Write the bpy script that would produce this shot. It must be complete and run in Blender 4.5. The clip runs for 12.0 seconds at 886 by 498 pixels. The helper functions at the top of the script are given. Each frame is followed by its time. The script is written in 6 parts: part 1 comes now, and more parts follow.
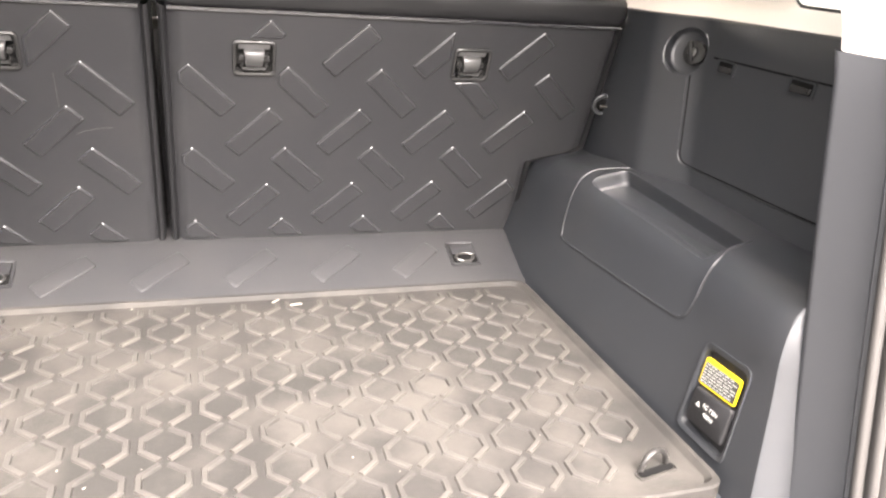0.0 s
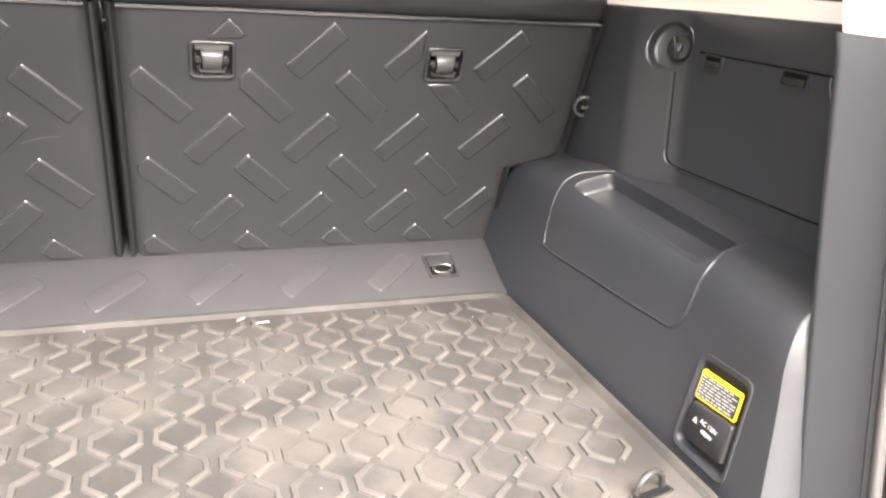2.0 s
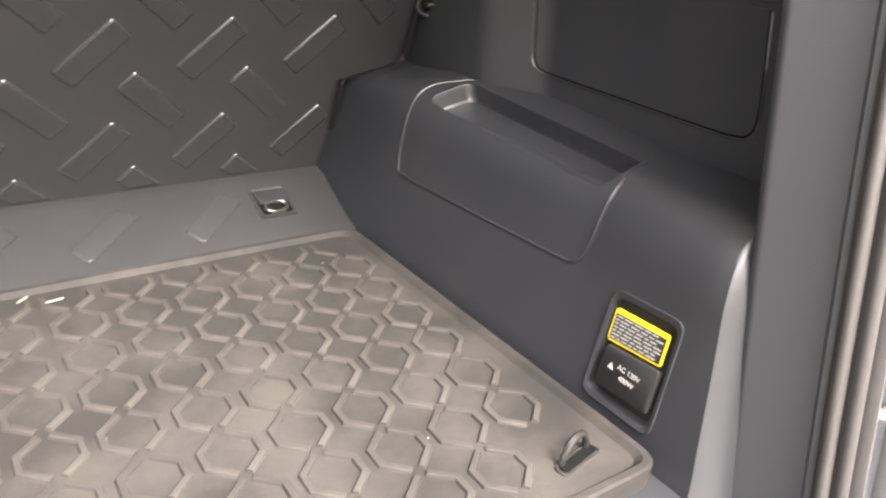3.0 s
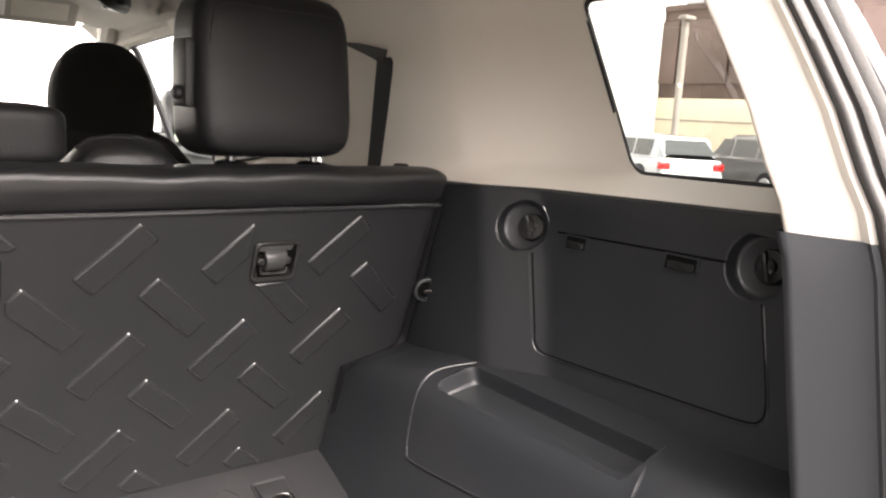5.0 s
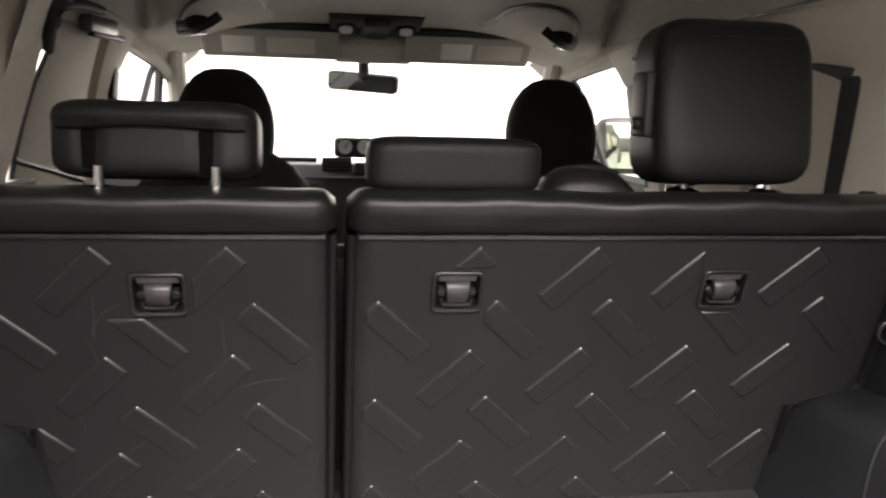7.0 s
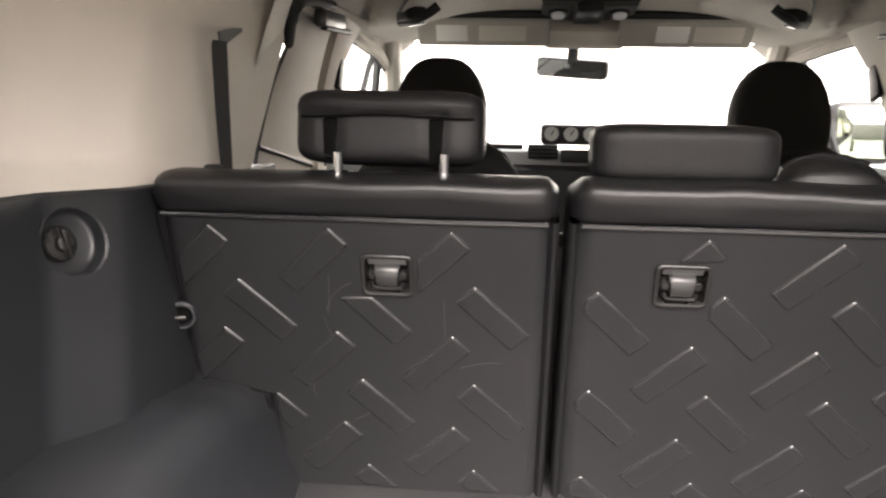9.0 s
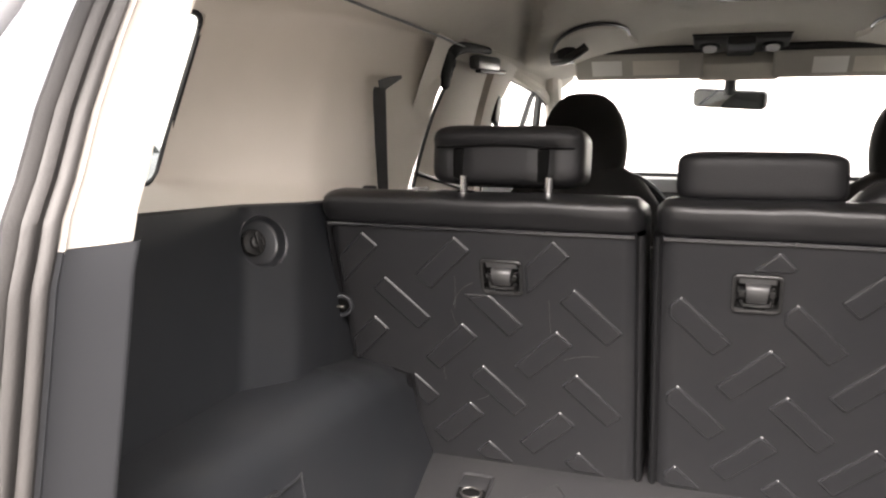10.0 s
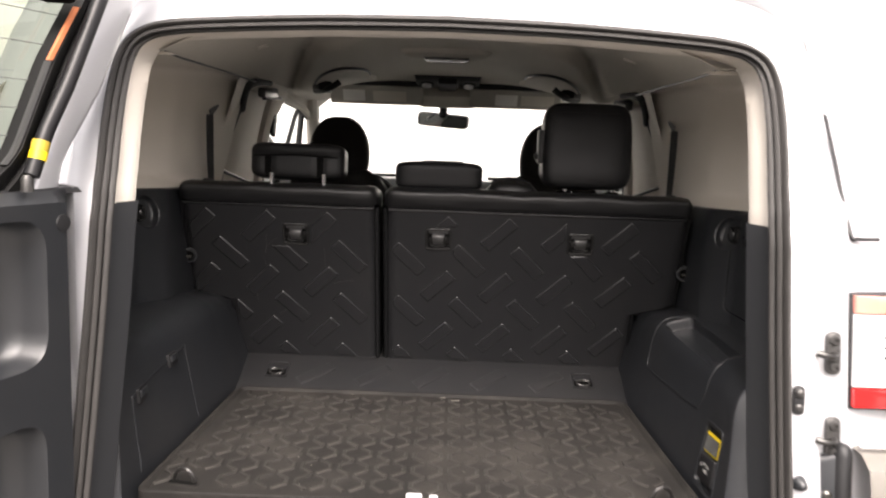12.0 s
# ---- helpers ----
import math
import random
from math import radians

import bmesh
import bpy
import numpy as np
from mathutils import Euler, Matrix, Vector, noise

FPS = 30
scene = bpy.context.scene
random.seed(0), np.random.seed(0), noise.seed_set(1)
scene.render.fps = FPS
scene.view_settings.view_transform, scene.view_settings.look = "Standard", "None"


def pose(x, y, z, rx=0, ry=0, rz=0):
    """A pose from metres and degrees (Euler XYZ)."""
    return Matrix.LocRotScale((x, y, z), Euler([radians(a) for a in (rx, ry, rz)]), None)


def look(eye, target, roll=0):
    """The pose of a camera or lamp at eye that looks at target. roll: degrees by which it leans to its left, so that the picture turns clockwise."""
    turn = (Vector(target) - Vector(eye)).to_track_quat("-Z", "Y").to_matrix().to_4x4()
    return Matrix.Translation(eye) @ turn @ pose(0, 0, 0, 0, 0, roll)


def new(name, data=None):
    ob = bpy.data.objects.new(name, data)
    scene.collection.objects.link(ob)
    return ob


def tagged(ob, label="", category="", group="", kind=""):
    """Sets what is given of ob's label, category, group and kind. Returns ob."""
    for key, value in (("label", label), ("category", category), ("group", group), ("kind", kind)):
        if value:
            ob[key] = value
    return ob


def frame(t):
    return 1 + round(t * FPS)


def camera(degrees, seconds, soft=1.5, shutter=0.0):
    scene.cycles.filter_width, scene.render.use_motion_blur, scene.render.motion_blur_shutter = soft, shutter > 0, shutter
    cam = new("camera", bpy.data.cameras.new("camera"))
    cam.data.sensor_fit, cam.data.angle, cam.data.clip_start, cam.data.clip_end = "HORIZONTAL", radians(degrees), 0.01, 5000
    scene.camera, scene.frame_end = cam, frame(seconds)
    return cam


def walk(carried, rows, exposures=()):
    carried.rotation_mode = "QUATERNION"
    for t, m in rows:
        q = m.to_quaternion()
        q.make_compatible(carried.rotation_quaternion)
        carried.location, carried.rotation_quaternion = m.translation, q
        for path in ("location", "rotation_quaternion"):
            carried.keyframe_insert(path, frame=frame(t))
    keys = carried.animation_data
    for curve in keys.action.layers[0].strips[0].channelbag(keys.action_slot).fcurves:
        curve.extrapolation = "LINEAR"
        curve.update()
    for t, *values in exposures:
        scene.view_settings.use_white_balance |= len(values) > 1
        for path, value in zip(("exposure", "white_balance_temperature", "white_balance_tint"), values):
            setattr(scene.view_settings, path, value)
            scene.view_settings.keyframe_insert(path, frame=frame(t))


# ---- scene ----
cam = camera(59.1, 12.0, soft=2.1, shutter=0.3)
PATH = [
    (0, (-0.093, -0.459, 0.608), (0.505, 1.296, -0.14), 4.8),
    (0.5, (-0.101, -0.45, 0.616), (0.557, 1.322, -0.036), 5.0),
    (1, (-0.1, -0.443, 0.61), (0.55, 1.336, -0.031), 4.5),
    (1.5, (-0.097, -0.431, 0.606), (0.539, 1.351, -0.043), 4.3),
    (2, (-0.059, -0.397, 0.571), (0.583, 1.361, -0.135), 4.1),
    (2.5, (-0.03, -0.311, 0.537), (0.677, 1.37, -0.284), 5.4),
    (3, (-0.058, -0.177, 0.527), (1.032, 1.249, -0.355), 6.2),
    (3.5, (-0.089, -0.132, 0.548), (1.175, 1.2, -0.245), 6.8),
    (3.7, (-0.099, -0.13, 0.564), (1.184, 1.235, -0.136), 6.3),
    (5.3, (-0.113, -0.138, 0.615), (1.072, 1.446, 0.321), 3.5),
    (5.5, (-0.124, -0.146, 0.619), (1.002, 1.484, 0.344), 3.2),
    (6, (-0.133, -0.145, 0.617), (0.754, 1.629, 0.36), 2.1),
    (6.5, (-0.15, -0.137, 0.614), (0.413, 1.761, 0.329), 1.2),
    (7, (-0.167, -0.136, 0.612), (0.141, 1.814, 0.298), 1.4),
    (7.2, (-0.174, -0.135, 0.613), (0.059, 1.824, 0.283), 1.7),
    (9, (-0.202, -0.133, 0.613), (-0.382, 1.827, 0.255), 1.0),
    (9.5, (-0.176, -0.181, 0.618), (-0.62, 1.742, 0.294), -0.9),
    (10, (-0.063, -0.321, 0.616), (-0.705, 1.551, 0.329), 0.4),
    (10.5, (0.007, -0.463, 0.637), (-0.588, 1.429, 0.374), 0.1),
    (11, (0.001, -0.68, 0.636), (-0.269, 1.285, 0.382), 1.1),
    (11.5, (0.02, -0.92, 0.648), (-0.084, 1.065, 0.428), 2.2),
    (12, (0.032, -1.155, 0.647), (0.017, 0.826, 0.377), 2.1),
]
walk(cam, [(t, look(eye, target, roll)) for t, eye, target, roll in PATH],
     [(0, 4.42, 7000, 16), (1.5, 4.5, 7000, 16), (2.5, 4.08, 7000, 16), (3, 3.72, 7000, 16), (3.5, 3.72, 7000, 16), (5.5, 3.0, 7000, 16), (7, 2.58, 7050, 16), (9, 3.35, 7050, 16), (9.5, 3.4, 7000, 16), (10, 3.15, 6950, 16), (10.5, 2.78, 6950, 16), (11, 2.6, 6950, 16), (11.5, 2.82, 6950, 16), (12, 1.88, 7000, 16)])

# ---- light ----
world = bpy.data.worlds.new("overcast_sky")
scene.world = world
world.use_nodes = True
wt = world.node_tree
sky = wt.nodes.new("ShaderNodeTexSky")
sky.sky_type, sky.sun_disc = "NISHITA", False
sky.sun_elevation, sky.sun_rotation = radians(53), radians(177)
sky.air_density, sky.dust_density, sky.ozone_density = 1.0, 8.0, 0.6
desat = wt.nodes.new("ShaderNodeHueSaturation")
desat.inputs["Saturation"].default_value = 0.15
wt.links.new(sky.outputs[0], desat.inputs["Color"])
wt.links.new(desat.outputs[0], wt.nodes["Background"].inputs[0])
wt.nodes["Background"].inputs[1].default_value = 0.15
sun_data = bpy.data.lights.new("sun", "SUN")
sun_data.energy, sun_data.angle, sun_data.color = 0.8, radians(36), (1.0, 0.95, 0.9)
sun = new("sun", sun_data)
sun.matrix_world = look((0.8, -15.6, 20.7), (0, 0, 0))

# ---- materials ----
def material(name, color, rough=0.5, metal=0.0, spec=0.5, var=0.0, scale=8.0, grain=0.0, grain_scale=400.0, coat=0.0,
             stain=None, stain_scale=3.0, stain_amount=0.5, rough_var=0.0, random_tint=0.0):
    """A principled surface with large and small variation and a fine bump."""
    m = bpy.data.materials.new(name)
    m.use_nodes = True
    t = m.node_tree
    b = t.nodes["Principled BSDF"]
    b.inputs["Base Color"].default_value = (*color, 1)
    b.inputs["Roughness"].default_value = rough
    b.inputs["Metallic"].default_value = metal
    b.inputs["Specular IOR Level"].default_value = spec
    b.inputs["Coat Weight"].default_value = coat
    b.inputs["Coat Roughness"].default_value = 0.08
    co = t.nodes.new("ShaderNodeTexCoord").outputs["Object"]
    col = None
    if var or stain or random_tint:
        n = t.nodes.new("ShaderNodeTexNoise")
        n.inputs["Scale"].default_value, n.inputs["Detail"].default_value = scale, 6
        t.links.new(co, n.inputs["Vector"])
        mix = t.nodes.new("ShaderNodeMix")
        mix.data_type = "RGBA"
        mix.inputs["A"].default_value = (*[c * (1 - var) for c in color], 1)
        mix.inputs["B"].default_value = (*[min(1, c * (1 + var)) for c in color], 1)
        t.links.new(n.outputs["Fac"], mix.inputs["Factor"])
        col = mix.outputs["Result"]
        if stain:
            n2 = t.nodes.new("ShaderNodeTexNoise")
            n2.inputs["Scale"].default_value, n2.inputs["Detail"].default_value = stain_scale, 8
            n2.inputs["Roughness"].default_value = 0.65
            t.links.new(co, n2.inputs["Vector"])
            ramp = t.nodes.new("ShaderNodeMapRange")
            ramp.inputs["From Min"].default_value, ramp.inputs["From Max"].default_value = 0.45, 0.75
            ramp.inputs["To Max"].default_value = stain_amount
            t.links.new(n2.outputs["Fac"], ramp.inputs["Value"])
            mix2 = t.nodes.new("ShaderNodeMix")
            mix2.data_type = "RGBA"
            t.links.new(ramp.outputs[0], mix2.inputs["Factor"])
            t.links.new(col, mix2.inputs["A"])
            mix2.inputs["B"].default_value = (*stain, 1)
            col = mix2.outputs["Result"]
        if random_tint:
            info = t.nodes.new("ShaderNodeObjectInfo")
            mr = t.nodes.new("ShaderNodeMapRange")
            mr.inputs["To Min"].default_value, mr.inputs["To Max"].default_value = 1 - random_tint, 1 + random_tint
            t.links.new(info.outputs["Random"], mr.inputs["Value"])
            mul = t.nodes.new("ShaderNodeMix")
            mul.data_type, mul.blend_type = "RGBA", "MULTIPLY"
            mul.inputs["Factor"].default_value = 1
            t.links.new(col, mul.inputs["A"])
            t.links.new(mr.outputs[0], mul.inputs["B"])
            col = mul.outputs["Result"]
        t.links.new(col, b.inputs["Base Color"])
    if rough_var:
        n3 = t.nodes.new("ShaderNodeTexNoise")
        n3.inputs["Scale"].default_value, n3.inputs["Detail"].default_value = 14, 5
        t.links.new(co, n3.inputs["Vector"])
        mr = t.nodes.new("ShaderNodeMapRange")
        mr.inputs["To Min"].default_value, mr.inputs["To Max"].default_value = rough - rough_var, rough + rough_var
        t.links.new(n3.outputs["Fac"], mr.inputs["Value"])
        t.links.new(mr.outputs[0], b.inputs["Roughness"])
    if grain:
        n4 = t.nodes.new("ShaderNodeTexNoise")
        n4.inputs["Scale"].default_value, n4.inputs["Detail"].default_value = grain_scale, 3
        t.links.new(co, n4.inputs["Vector"])
        bump = t.nodes.new("ShaderNodeBump")
        bump.inputs["Strength"].default_value, bump.inputs["Distance"].default_value = grain, 0.002
        t.links.new(n4.outputs["Fac"], bump.inputs["Height"])
        t.links.new(bump.outputs[0], b.inputs["Normal"])
    return m


def glass(name, tint, rough=0.0):
    m = bpy.data.materials.new(name)
    m.use_nodes = True
    t = m.node_tree
    t.nodes.remove(t.nodes["Principled BSDF"])
    tr = t.nodes.new("ShaderNodeBsdfTransparent")
    tr.inputs[0].default_value = (*tint, 1)
    gl = t.nodes.new("ShaderNodeBsdfGlossy")
    gl.inputs["Roughness"].default_value = rough
    mx = t.nodes.new("ShaderNodeMixShader")
    mx.inputs[0].default_value = 0.05
    t.links.new(tr.outputs[0], mx.inputs[1])
    t.links.new(gl.outputs[0], mx.inputs[2])
    t.links.new(mx.outputs[0], t.nodes["Material Output"].inputs[0])
    return m


PLASTIC = material("charcoal_plastic", (0.0140, 0.0155, 0.0180), 0.38, spec=0.74, var=0.08, scale=6, grain=0.14, grain_scale=900, rough_var=0.06,
                   stain=(0.06, 0.056, 0.052), stain_scale=5, stain_amount=0.12)
PLASTIC_DARK = material("black_plastic", (0.013, 0.013, 0.014), 0.5, spec=0.4, var=0.08, grain=0.15, grain_scale=900, rough_var=0.06)
PANEL = material("seat_back_plastic", (0.0160, 0.0163, 0.0176), 0.40, spec=0.22, var=0.08, scale=5, grain=0.12, grain_scale=1100, rough_var=0.05,
                 stain=(0.06, 0.056, 0.053), stain_scale=4, stain_amount=0.12)
LEATHER = material("black_leather", (0.0092, 0.0093, 0.0100), 0.40, spec=0.44, var=0.10, scale=12, grain=0.16, grain_scale=500, rough_var=0.08)
# same leather as the seats, dulled and darkened to shade the headrests
SHADED_LEATHER = material("shaded_headrest_leather", (0.0085, 0.0085, 0.0092), 0.44, spec=0.24, var=0.10, scale=12, grain=0.16, grain_scale=500, rough_var=0.08)
FABRIC_BLACK = material("black_seat_fabric", (0.012, 0.012, 0.012), 0.8, var=0.2, scale=60, grain=0.5, grain_scale=700)
MAT = material("dusty_rubber", (0.0163, 0.0154, 0.0145), 0.7, spec=0.14, var=0.18, scale=10, grain=0.35, grain_scale=500, rough_var=0.08,
               stain=(0.05, 0.046, 0.041), stain_scale=7, stain_amount=0.7)
RIDGE = material("worn_rubber_ridge", (0.0275, 0.0258, 0.0241), 0.62, spec=0.15, var=0.15, scale=14, grain=0.3, grain_scale=500, rough_var=0.08,
                 stain=(0.057, 0.052, 0.046), stain_scale=8, stain_amount=0.6, random_tint=0.10)
CREAM = material("grey_cream_trim", (0.62, 0.575, 0.515), 0.7, var=0.03, scale=3, grain=0.12, grain_scale=900, stain=(0.44, 0.40, 0.36), stain_scale=2, stain_amount=0.2)
HEADLINER = material("headliner_fabric", (0.60, 0.565, 0.505), 0.95, var=0.05, scale=40, grain=0.4, grain_scale=1500)
SILVER = material("silver_paint", (0.50, 0.505, 0.525), 0.34, metal=0.25, coat=0.4, var=0.02, scale=200, rough_var=0.04)
RUBBER_BLACK = material("black_seal_rubber", (0.008, 0.008, 0.008), 0.6, spec=0.12, var=0.1, scale=20)
STRUTBLACK = material("satin_black_strut", (0.009, 0.009, 0.010), 0.4, spec=0.3, var=0.08)
RUBBER = material("door_seal_rubber", (0.031, 0.029, 0.0275), 0.6, var=0.15, scale=20, grain=0.2, grain_scale=300)
CHROME = material("chrome", (0.75, 0.75, 0.76), 0.16, metal=1.0, rough_var=0.05)
STEEL = material("zinc_steel", (0.11, 0.107, 0.10), 0.34, metal=1.0, var=0.15, scale=60)
STEEL_DARK = material("blackened_steel", (0.026, 0.025, 0.024), 0.28, metal=0.4, var=0.2, scale=80)
STRIKER = material("grey_striker_steel", (0.075, 0.073, 0.071), 0.42, metal=0.75, var=0.2, scale=60)
# charcoal plastic made lighter: the daylight on the pillar trim is coloured in
LIT_PILLAR = material("lit_pillar_plastic", (0.032, 0.0335, 0.0365), 0.45, spec=0.45, var=0.07, scale=6, grain=0.14, grain_scale=900, rough_var=0.05)
SLOTBLACK = material("dull_black_slot", (0.005, 0.005, 0.005), 0.9, spec=0.02, var=0.1)
STEPMAT = material("step_plastic", (0.0165, 0.0167, 0.0178), 0.42, spec=0.26, var=0.08, scale=5, grain=0.12, grain_scale=1000, rough_var=0.05,
                   stain=(0.06, 0.056, 0.052), stain_scale=4, stain_amount=0.15)
GREYTAB = material("grey_lever_plastic", (0.034, 0.034, 0.034), 0.35, var=0.06, rough_var=0.05)
GLOSSY = material("glossy_black_plastic", (0.016, 0.016, 0.016), 0.18, var=0.05)
GREYDARK = material("dark_grey_plastic", (0.10, 0.10, 0.10), 0.35, var=0.05)
BELT = material("seat_belt_webbing", (0.012, 0.012, 0.013), 0.75, grain=0.5, grain_scale=600, var=0.1)
OCHRE = material("ochre_label", (0.38, 0.27, 0.03), 0.5, var=0.05)
YELLOW = material("yellow_label", (0.85, 0.62, 0.02), 0.4, var=0.03)
BLACKINK = material("black_label_print", (0.015, 0.015, 0.015), 0.4, var=0.05)
WHITEINK = material("white_print", (0.30, 0.30, 0.29), 0.5, var=0.03)
CONCRETE = material("worn_concrete", (0.20, 0.194, 0.185), 0.9, var=0.2, scale=3, grain=0.8, grain_scale=60, stain=(0.15, 0.145, 0.137), stain_scale=0.4, stain_amount=0.5)
GREYBUMPER = material("grey_bumper_paint", (0.16, 0.15, 0.135), 0.4, coat=0.2, var=0.04)
RED = material("red_lens", (0.55, 0.015, 0.015), 0.12, coat=1.0, var=0.05)
ORANGE = material("faded_orange_strip", (0.42, 0.13, 0.05), 0.5, var=0.15, scale=30)
AMBER = material("amber_lens", (0.72, 0.25, 0.19), 0.15, coat=1.0, var=0.05)
CLEAR = material("clear_lens", (0.75, 0.75, 0.76), 0.12, coat=1.0, var=0.04, scale=60)
DASHSILVER = material("silver_dash_trim", (0.5, 0.5, 0.5), 0.35, metal=0.4, var=0.03)
DIAL = material("gauge_face", (0.55, 0.55, 0.53), 0.5, var=0.05)
DUST = material("pale_crumb", (0.17, 0.16, 0.14), 0.8, var=0.1)
TINT = glass("window_glass", (0.86, 0.9, 0.88))
PRIVACY = glass("grey_privacy_glass", (0.36, 0.38, 0.365))
CLEARGLASS = glass("windscreen_glass", (0.92, 0.95, 0.93))
BAR = material("polished_bar_plastic", (0.0165, 0.0168, 0.0182), 0.24, spec=0.6, var=0.08, scale=5)
TAILGLASS = glass("dark_tail_glass", (0.27, 0.30, 0.255))
# the green of the reflection is put into the mirror's tint
GREENMIRROR = material("green_reflection_mirror", (0.55, 0.62, 0.5), 0.05, metal=1.0)
MIRROR = material("mirror_glass", (0.8, 0.82, 0.82), 0.02, metal=1.0)
REDPAINT = material("red_car_paint", (0.55, 0.02, 0.02), 0.3, coat=0.6, var=0.03)
GREYPAINT = material("grey_car_paint", (0.14, 0.135, 0.13), 0.3, metal=0.3, coat=1.0, var=0.03)
PALEPAINT = material("pale_silver_paint", (0.36, 0.38, 0.40), 0.3, metal=0.3, coat=1.0, var=0.03)
CARGLASS = material("dark_car_glass", (0.03, 0.035, 0.035), 0.06, var=0.05)
CREAMWALL = material("cream_rendered_wall", (0.62, 0.55, 0.42), 0.9, var=0.05, scale=1, grain=0.4, grain_scale=30)
BROWNWALL = material("brown_brick_wall", (0.11, 0.075, 0.062), 0.85, var=0.5, scale=0.7, stain=(0.06, 0.05, 0.05), stain_scale=0.5, stain_amount=0.8)
POLE = material("galvanised_pole", (0.30, 0.27, 0.24), 0.6, metal=0.2, var=0.1)
# headliner fabric with the visors' backlit shade put into its colour
SHADED_VISOR = material("backlit_visor_fabric", (0.40, 0.38, 0.345), 0.95, var=0.05, scale=40, grain=0.4, grain_scale=1500)
LABELWHITE = material("white_paper_label", (0.78, 0.77, 0.74), 0.7, var=0.03)
# ---- building helpers ----
BASE = {}


def thing(name, at, label, category, group="", kind=""):
    e = new(name)
    e.location = at
    e.empty_display_size = 0.05
    BASE[e.name] = Vector(at)
    return tagged(e, label, category, group, kind)


def finish(bm, name, mat, angle=0.6):
    bmesh.ops.remove_doubles(bm, verts=bm.verts, dist=1e-6)
    bmesh.ops.recalc_face_normals(bm, faces=bm.faces)
    for f in bm.faces:
        f.smooth = True
    for e in bm.edges:
        if len(e.link_faces) == 2 and e.calc_face_angle(0) > angle:
            e.smooth = False
    me = bpy.data.meshes.new(name)
    bm.to_mesh(me)
    bm.free()
    for m in (mat if isinstance(mat, (list, tuple)) else [mat]):
        me.materials.append(m)
    return me


def part(name, bm, mat, parent=None, label="", angle=0.6):
    """Links a bmesh, built in world places, as one mesh under a thing or a part."""
    base = BASE.get(parent.name, Vector()) if parent else Vector()
    if base.length:
        bmesh.ops.translate(bm, verts=bm.verts, vec=-base)
    ob = new(name, finish(bm, name, mat, angle))
    BASE[ob.name] = base
    if parent:
        ob.parent = parent
    if label:
        ob["label"] = label
    return ob


def single(name, bm, mat, label, category, group="", kind="", angle=0.6):
    """A thing of one mesh, with its origin at the middle of its foot."""
    lo = Vector([min(v.co[i] for v in bm.verts) for i in range(3)])
    hi = Vector([max(v.co[i] for v in bm.verts) for i in range(3)])
    at = Vector(((lo.x + hi.x) / 2, (lo.y + hi.y) / 2, lo.z))
    bmesh.ops.translate(bm, verts=bm.verts, vec=-at)
    ob = new(name, finish(bm, name, mat, angle))
    ob.location = at
    BASE[ob.name] = at
    return tagged(ob, label, category, group, kind)


def box(center, size, bevel=0.0, rot=None, seg=2, bm=None):
    bm = bm or bmesh.new()
    m = Matrix.Translation(center) @ (rot.to_4x4() if rot else Matrix()) @ Matrix.Diagonal((*size, 1))
    tmp = bmesh.new()
    bmesh.ops.create_cube(tmp, size=1.0, matrix=m)
    if bevel:
        bmesh.ops.bevel(tmp, geom=tmp.edges[:], offset=bevel, segments=seg, affect="EDGES", profile=0.5)
    return join(bm, tmp)


def join(bm, tmp):
    base = len(bm.verts)
    vs = [bm.verts.new(v.co) for v in tmp.verts]
    tmp.verts.index_update()
    for f in tmp.faces:
        try:
            bm.faces.new([vs[v.index] for v in f.verts])
        except ValueError:
            pass
    tmp.free()
    return bm


def loft(rings, close_ring=False, cap=False, bm=None):
    """A skin over rings of points, each of the same length."""
    bm = bm or bmesh.new()
    rows = [[bm.verts.new(p) for p in r] for r in rings]
    n = len(rows[0])
    for a, b in zip(rows, rows[1:]):
        for i in range(n if close_ring else n - 1):
            j = (i + 1) % n
            bm.faces.new((a[i], a[j], b[j], b[i]))
    if cap:
        bm.faces.new(rows[0][::-1])
        bm.faces.new(rows[-1])
    return bm


def tube(points, r, n=8, close=False, bm=None, flat=1.0):
    """A round bar along points."""
    pts = [Vector(p) for p in points]
    rings = []
    up = Vector((0.12, 0.2, 0.97))
    for i, p in enumerate(pts):
        a = pts[i - 1] if (i > 0 or close) else p
        b = pts[(i + 1) % len(pts)] if (i < len(pts) - 1 or close) else p
        d = (b - a).normalized()
        u = d.cross(up)
        if u.length < 0.05:
            u = d.cross(Vector((1, 0, 0)))
        u.normalize()
        v = d.cross(u)
        rings.append([p + r * (math.cos(k * math.tau / n) * u + flat * math.sin(k * math.tau / n) * v) for k in range(n)])
    if close:
        rings.append(rings[0])
    bm = loft(rings, True, not close, bm)
    return bm


def smooth_line(pts, n=8, close=False):
    """Points of a soft curve (Catmull-Rom) through pts."""
    pts = [Vector(p) for p in pts]
    out = []
    m = len(pts)
    for i in range(m if close else m - 1):
        p0 = pts[(i - 1) % m] if (close or i > 0) else pts[0]
        p1, p2 = pts[i], pts[(i + 1) % m]
        p3 = pts[(i + 2) % m] if (close or i + 2 < m) else pts[-1]
        for k in range(n):
            t = k / n
            out.append(0.5 * (2 * p1 + (p2 - p0) * t + (2 * p0 - 5 * p1 + 4 * p2 - p3) * t * t + (3 * p1 - p0 - 3 * p2 + p3) * t ** 3))
    if not close:
        out.append(pts[-1])
    return out


